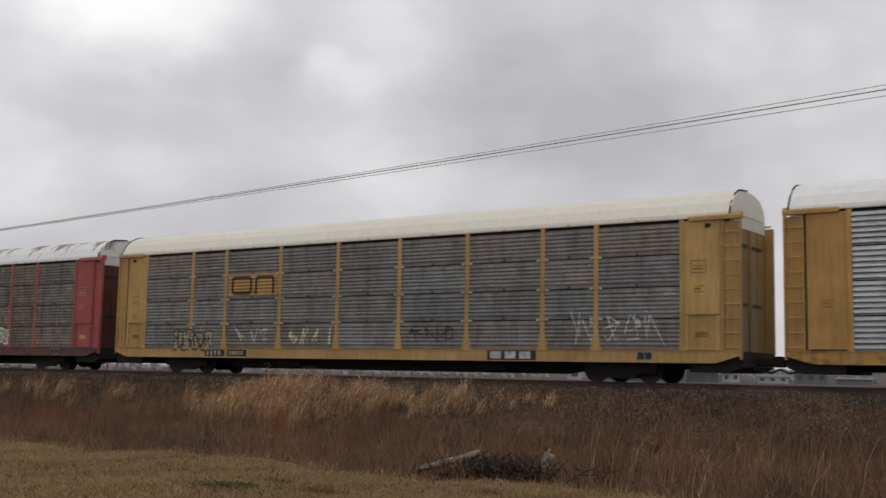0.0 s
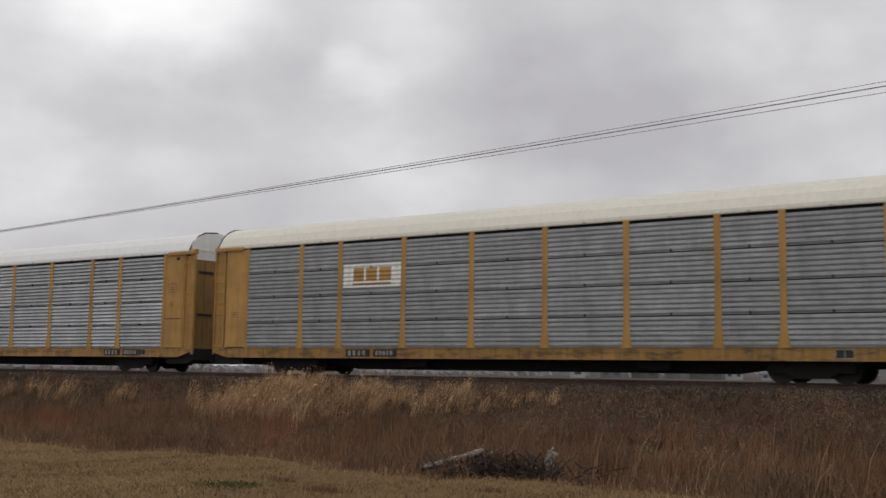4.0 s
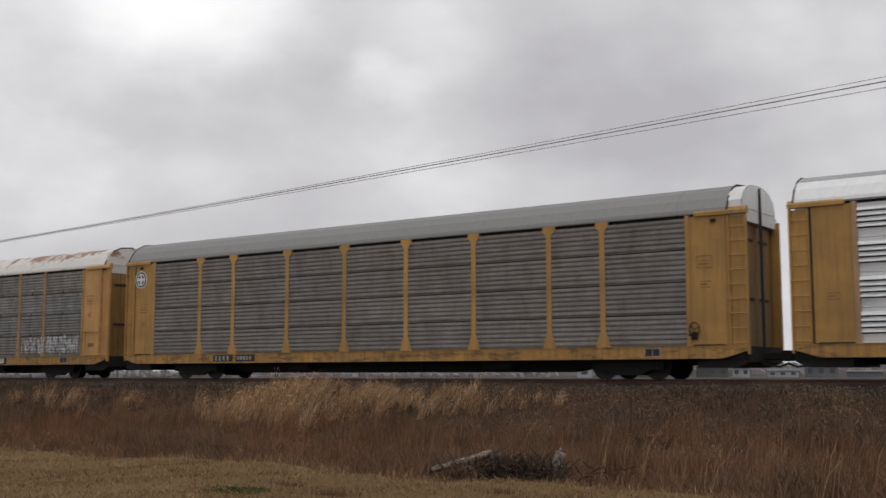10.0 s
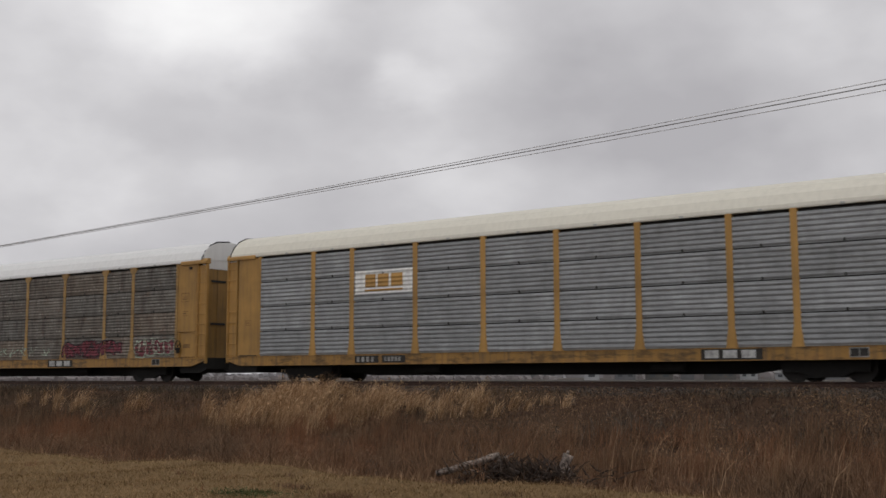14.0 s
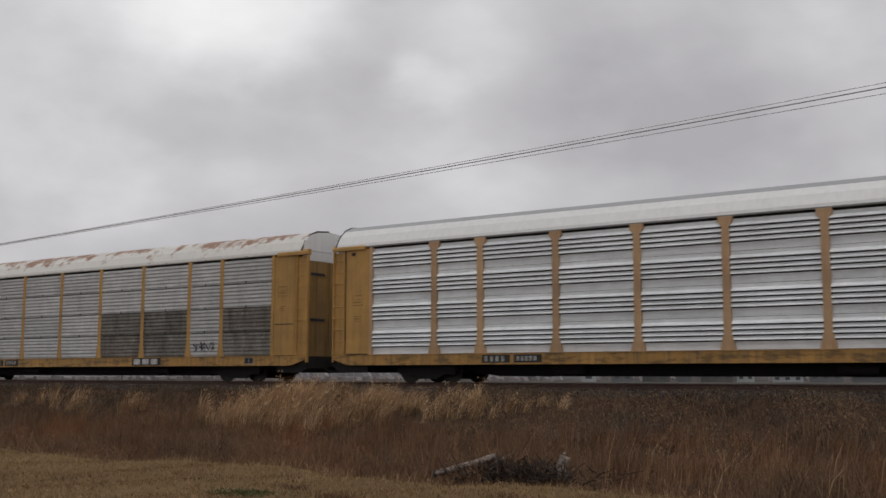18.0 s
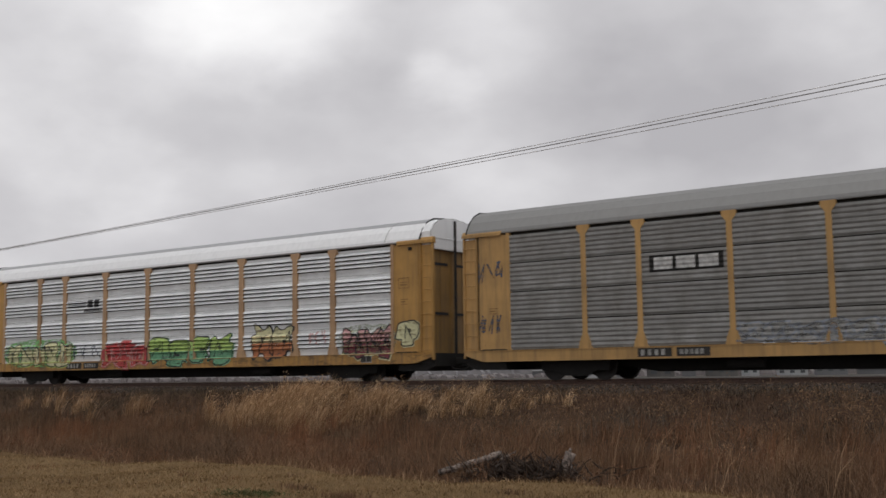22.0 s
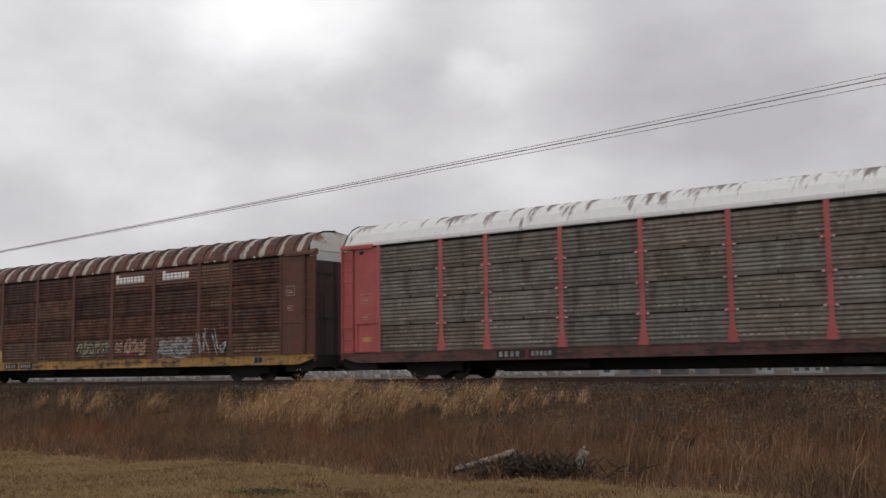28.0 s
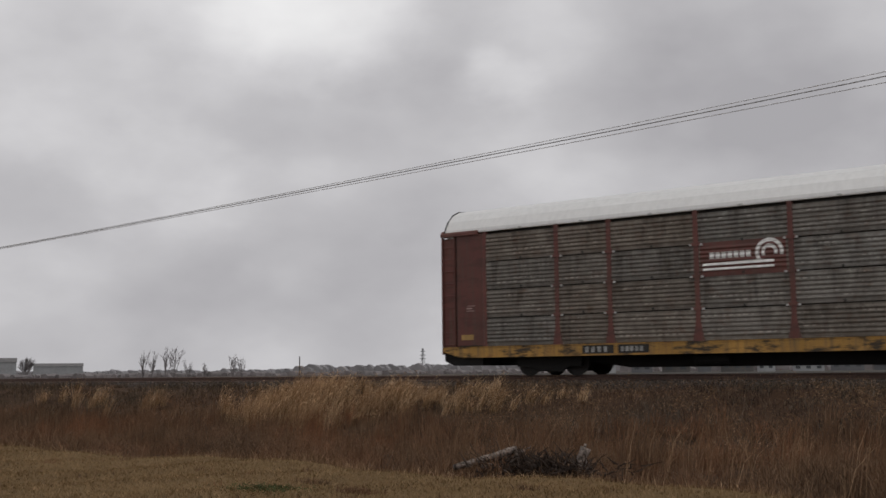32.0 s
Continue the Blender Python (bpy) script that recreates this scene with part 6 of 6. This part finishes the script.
    c = add("yellow autorack with blue-grey sheets, cream roof and white panel", YELLOW, BLUEGREY, ROOF_CREAM, brake=True)
    emblem_blocks(c, "even")
    sill_marks(c, "even", 6.8, 20.0)
    c = add("yellow autorack with dark sheets, shield and dark red graffiti", YELLOW, GREY_WARM, ROOF_WHITE, post="gusset", brake=True, hatch=True)
    emblem_shield(c, "even")
    sill_marks(c, "even", 6.4, 17.0)
    throw_up(c, "even", 17.9, 22.0, 0.95, 1.85, "maroon", "maroon", 3, 70, marks="black")
    throw_up(c, "even", 23.0, 25.4, 1.0, 1.9, "maroon", "pale_green", 4, 71)
    scrawl(c, "even", 9.6, 17.0, 1.1, 1.6, "pale_green", 9, 72)
    c = add("yellow autorack with bright silver sheets and light grey roof", YELLOW, SILVER, ROOF_LIGHT, "grouped", "gusset", crown=ROOF_MID)
    emblem_script(c, "grouped")
    sill_marks(c, "grouped", 6.7, 18.9)
    scrawl(c, "grouped", 9.6, 12.0, 1.05, 1.8, "black", 5, 80)
    c = add("yellow autorack with silver sheets and pale roof", YELLOW, SILVER, ROOF_WHITE, "grouped", "gusset", brake=True, crown=ROOF_MID)
    sill_marks(c, "grouped", 6.7)
    odd = [(i, r) for i in (5, 6) for r in (0, 1)] + [(8, 0), (8, 1)]
    c = add("yellow autorack with pale patched sheets and rusty roof", YELLOW, GREY_PALE, ROOF_RUST, cap=ROOF_WHITE, odd=odd, odd_mat=GREY_WARM)
    emblem_shield(c, "even", True)
    sill_marks(c, "even", 7.0, 17.5)
    scrawl(c, "even", 21.1, 22.4, 1.15, 1.6, "black", 4, 90)
    c = add("yellow autorack with blue-grey sheets and white roof", YELLOW, BLUEGREY, ROOF_WHITE, brake=True, pins=True)
    decal("emblem_panel", [bar(6.70, 9.26, 3.16, 3.92)], SILVER_GREY, c, "even", 0.005, "pale emblem panel")
    emblem_stripes(c, "even", BLACK)
    sill_marks(c, "even", 6.5)
    c = add("faded yellow autorack with warm grey sheets and blue graffiti", YELLOW_OLD, GREY_COOL, ROOF_GREY, "even", "gusset", cap=ROOF_WHITE)
    decal("mark_patch", [bar(6.85, 9.2, 3.2, 3.71)], STEEL_DARK, c, "grouped", 0.005)
    bars("mark", [bar(7.0 + i * 0.72, 7.6 + i * 0.72, 3.27, 3.64) for i in range(3)], PALE, c, "grouped", 0.008, "pale block marks")
    sill_marks(c, "grouped", 6.5)
    throw_up(c, "grouped", 9.6, 15.0, 0.95, 1.6, "grey", "grey", 7, 100, marks="steel", spiky=True)
    throw_up(c, "grouped", 15.4, 24.4, 0.85, 1.95, "navy", "navy", 11, 104, marks="steel", spiky=True)
    scrawl(c, "grouped", 0.6, 1.6, 1.5, 2.2, "navy", 3, 102)
    scrawl(c, "grouped", 0.6, 1.6, 3.2, 4.0, "navy", 3, 103)
    c = add("yellow autorack with silver sheets and bright coloured graffiti", YELLOW, SILVER, ROOF_LIGHT, "grouped", "gusset", crown=ROOF_MID)
    emblem_stripes(c, "grouped")
    throw_up(c, "grouped", 2.2, 7.0, 0.75, 1.95, "cream", "lime", 5, 110, "haze_green", marks="black")
    throw_up(c, "grouped", 9.4, 12.3, 0.62, 1.75, "red", "red", 3, 111, marks="pink", spiky=True)
    throw_up(c, "grouped", 12.4, 17.4, 0.62, 1.95, "teal", "teal", 4, 112, marks="black", top="lime")
    throw_up(c, "grouped", 18.5, 20.7, 0.7, 2.3, "orange", "black", 2, 113, marks="black", top="cream")
    throw_up(c, "grouped", 23.2, 25.5, 0.85, 1.95, "maroon", "cream", 4, 114, "haze_pale", marks="black", top="pink", spiky=True)
    throw_up(c, "grouped", 25.7, 26.7, 1.1, 2.3, "cream", "cream", 1, 115, marks="black")
    loops(c, "grouped", 1.1, 1.5, 3.9, 0.16, "black", 7)
    scrawl(c, "grouped", 21.5, 22.4, 1.3, 1.9, "pink", 3, 117)
    scrawl(c, "grouped", 7.1, 9.2, 1.05, 1.75, "navy", 4, 118)
    sill_marks(c, "grouped", 6.9)
    c = add("pale blue autorack with brown-grey sheets and yellow sill", BLUE, SHEET_UMBER, ROOF_TAUPE, post="bolted", sill=SILL_YELLOW, posts=BLUE_POST, cap=ROOF_LIGHT)
    emblem_faint(c, "even")
    sill_marks(c, "even", 6.2, 18.5)
    throw_up(c, "even", 11.4, 14.4, 0.75, 1.85, "white", "white", 4, 120, marks="black", spiky=True)
    scrawl(c, "even", 14.5, 16.4, 1.1, 1.6, "white", 4, 122)
    scrawl(c, "even", 9.7, 11.3, 1.0, 1.5, "white", 4, 121)
    c = add("yellow autorack with umber sheets, white roof and white patch", YELLOW, SHEET_UMBER, ROOF_WHITE, post="plain", cap=ROOF_LIGHT, odd=[(8, 0)], odd_mat=SILVER)
    emblem_shield(c, "even", True)
    sill_marks(c, "even", 6.5, 18.6)
    c = add("gold autorack with warm grey sheets and grey roof", GOLD, GREY_COOL, ROOF_GREY, post="gusset", cap=ROOF_WHITE)
    emblem_blocks(c, "even", False)
    sill_marks(c, "even", 6.5)
    decal("graffiti_scrawl", stroke(arc(2.9, 1.5, 0.42, 30, 380, 18), 0.04) + stroke(arc(6.1, 1.5, 0.42, 160, 510, 18), 0.04) + stroke([(3.2, 1.9), (3.7, 2.1), (4.2, 1.7), (4.5, 2.05), (5.0, 1.7), (5.5, 2.0), (6.0, 1.75)], 0.035), SPRAY["black"], c, "even", 0.008)
    scrawl(c, "even", 18.5, 22.0, 1.1, 1.8, "black", 6, 131, 0.03)
    c = add("pinkish red autorack with dirty grey sheets and streaked roof", RED_PINK, GREY_WARM, ROOF_STREAK, post="bolted", sill=SILL_RED, brake=True, pins=True, hatch=True)
    sill_marks(c, "even")
    c = add("rusty brown autorack with brown sheets and ribbed roof", BROWN, SHEET_BROWN, ROOF_BROWN, ribbed=True, sill=SILL_DIRTY, odd=[(3, 2), (3, 0), (4, 0), (5, 0), (1, 1), (7, 3), (7, 2), (8, 0), (2, 0), (6, 0)], odd_mat=SHEET_TAN, cap=ROOF_RUST)
    emblem_words(c, "even")
    sill_marks(c, "even", 7.0)
    throw_up(c, "even", 12.6, 14.8, 1.2, 1.85, "tan", "grey", 5, 140, marks="black", spiky=True)
    throw_up(c, "even", 15.4, 17.5, 1.15, 1.85, "tan", "maroon", 4, 141, marks="maroon", spiky=True)
    throw_up(c, "even", 18.3, 20.4, 1.05, 1.8, "grey", "maroon", 4, 143, marks="grey", spiky=True)
    scrawl(c, "even", 20.6, 22.5, 1.0, 2.2, "silver", 4, 142)
    decal("placard", [[(6.3, 0.98), (6.65, 0.98), (6.6, 1.55), (6.35, 1.55)]], GOLD, c, "even", 0.012, "yellow placard")
    c = add("maroon autorack with greenish grey sheets and rust-brown roof", MAROON, SHEET_GREEN, ROOF_BROWN, ribbed=True, sill=SILL_DIRTY, cap=ROOF_WHITE, posts=RUST_POST)
    sill_marks(c, "even", 6.2, 18.2)
    loops(c, "even", 1.05, 2.1, 3.7, 0.22, "pink", 6)
    decal("mark", [bar(0.7, 1.5, 1.62, 1.72)], GOLD, c, "even", 0.006)
    c = add("maroon autorack with weathered grey sheets, last of the train", MAROON, GREY_WARM, ROOF_WHITE, post="bolted", sill=SILL_DIRTY, brake=True, pins=True)
    emblem_wheel(c, "even")
    sill_marks(c, "even", 5.6, 18.0)
    decal("placard", [bar(25.78, 26.62, 2.72, 3.18)], PALE, c, "even", 0.006, "pale stencilled notice")
    decal("placard", [bar(25.82, 26.58, 2.76, 3.14)], MAROON, c, "even", 0.011)
    bars("placard", [bar(0.8, 1.3, 1.2, 1.38), bar(25.9, 26.5, 1.75, 1.92)], GOLD, c, "even", 0.006, "yellow placard")


make_train()


# ---------------------------------------------------------------- birds over the fields
def make_bird():
    b = thing("bird", Matrix.Translation((0, 0, 0)), "small dark bird flying over the fields", "bird", "birds in the sky")
    part("body", Build().tube([(-0.16, 0, 0), (-0.08, 0, 0.01), (0.05, 0, 0.01), (0.12, 0, 0), (0.2, 0, 0)], [0.015, 0.05, 0.055, 0.03, 0.008], 7).mesh("body", True), BLACK, b)
    for y in (-1, 1):
        part("wing", Build().prism([(-0.06, y * 0.03), (0.06, y * 0.03), (0.05, y * 0.22), (-0.04, y * 0.36)], 0.02, 0.035, 2).mesh("wing"), BLACK, b)
    for w in b.children:
        w.matrix_basis = Matrix.Scale(1.25, 4)
    return b


BIRDS = [make_bird() for _ in range(3)]

# slack in the couplings: how far each car rides off the even spacing
SLACK = (-0.32, -0.31, -0.22, -0.40, -0.16, -0.15, 0.43, -0.01, -0.06, -0.04, 0.04, 0.12, 0.15, 0.18, 0.21, 0.28, 0.24, 0.42, 0.40, 0.35, 0.31, 0.20, 0.07, 0.19, 0.08, 0.02, -0.32)


def head(t):
    """Where the rear end of the first car is at t seconds."""
    return 22.8266 * t - 9.3754 - 0.33 * min(max(t - 29.5, 0.0), 1.5)


def motions():
    """The train runs through from left to right, the cloud cover drifts the same way."""
    times = [2.0 * i for i in range(15)] + [29.0, 29.5, 30.0, 30.5, 31.0, 31.5, 32.0]
    for k, car in enumerate(CARS):
        walk(car, [(t, pose(head(t) - PITCH * k + SLACK[k] + LEN / 2, MID, RAIL)) for t in times])
    # birds: seconds, heading and height in degrees, 150 m off
    flights = (((0, -30.0, -2.0), (2, -30.6, 13.13), (2.5, -32.2, 15.9), (4.5, -42.0, 26.0), (32, -90.0, 40.0)),
               ((0, -27.0, -2.0), (2, -27.3, 12.85), (2.5, -29.2, 14.7), (4.5, -38.0, 24.0), (32, -80.0, 42.0)),
               ((0, -20.0, 0.5), (4.0, -35.0, 7.0), (4.9, -40.2, 10.5), (6, -46.1, 9.25), (6.5, -49.0, 10.3), (7, -52.1, 11.84), (7.5, -55.2, 13.9), (10, -70.0, 24.0), (32, -95.0, 40.0)))
    for bird, rows in zip(BIRDS, flights):
        walk(bird, [(t, pose(*polar(az, 150, EYE + 150 * math.tan(radians(el))), 0, 0, 180 - az * 0.2)) for t, az, el in rows])
    walk(cloud_cover, [(t, pose(0, 0, 0, 0, 0, -7.4 * t / 32)) for t in (0.0, 8.0, 16.0, 24.0, 32.0)])


motions()
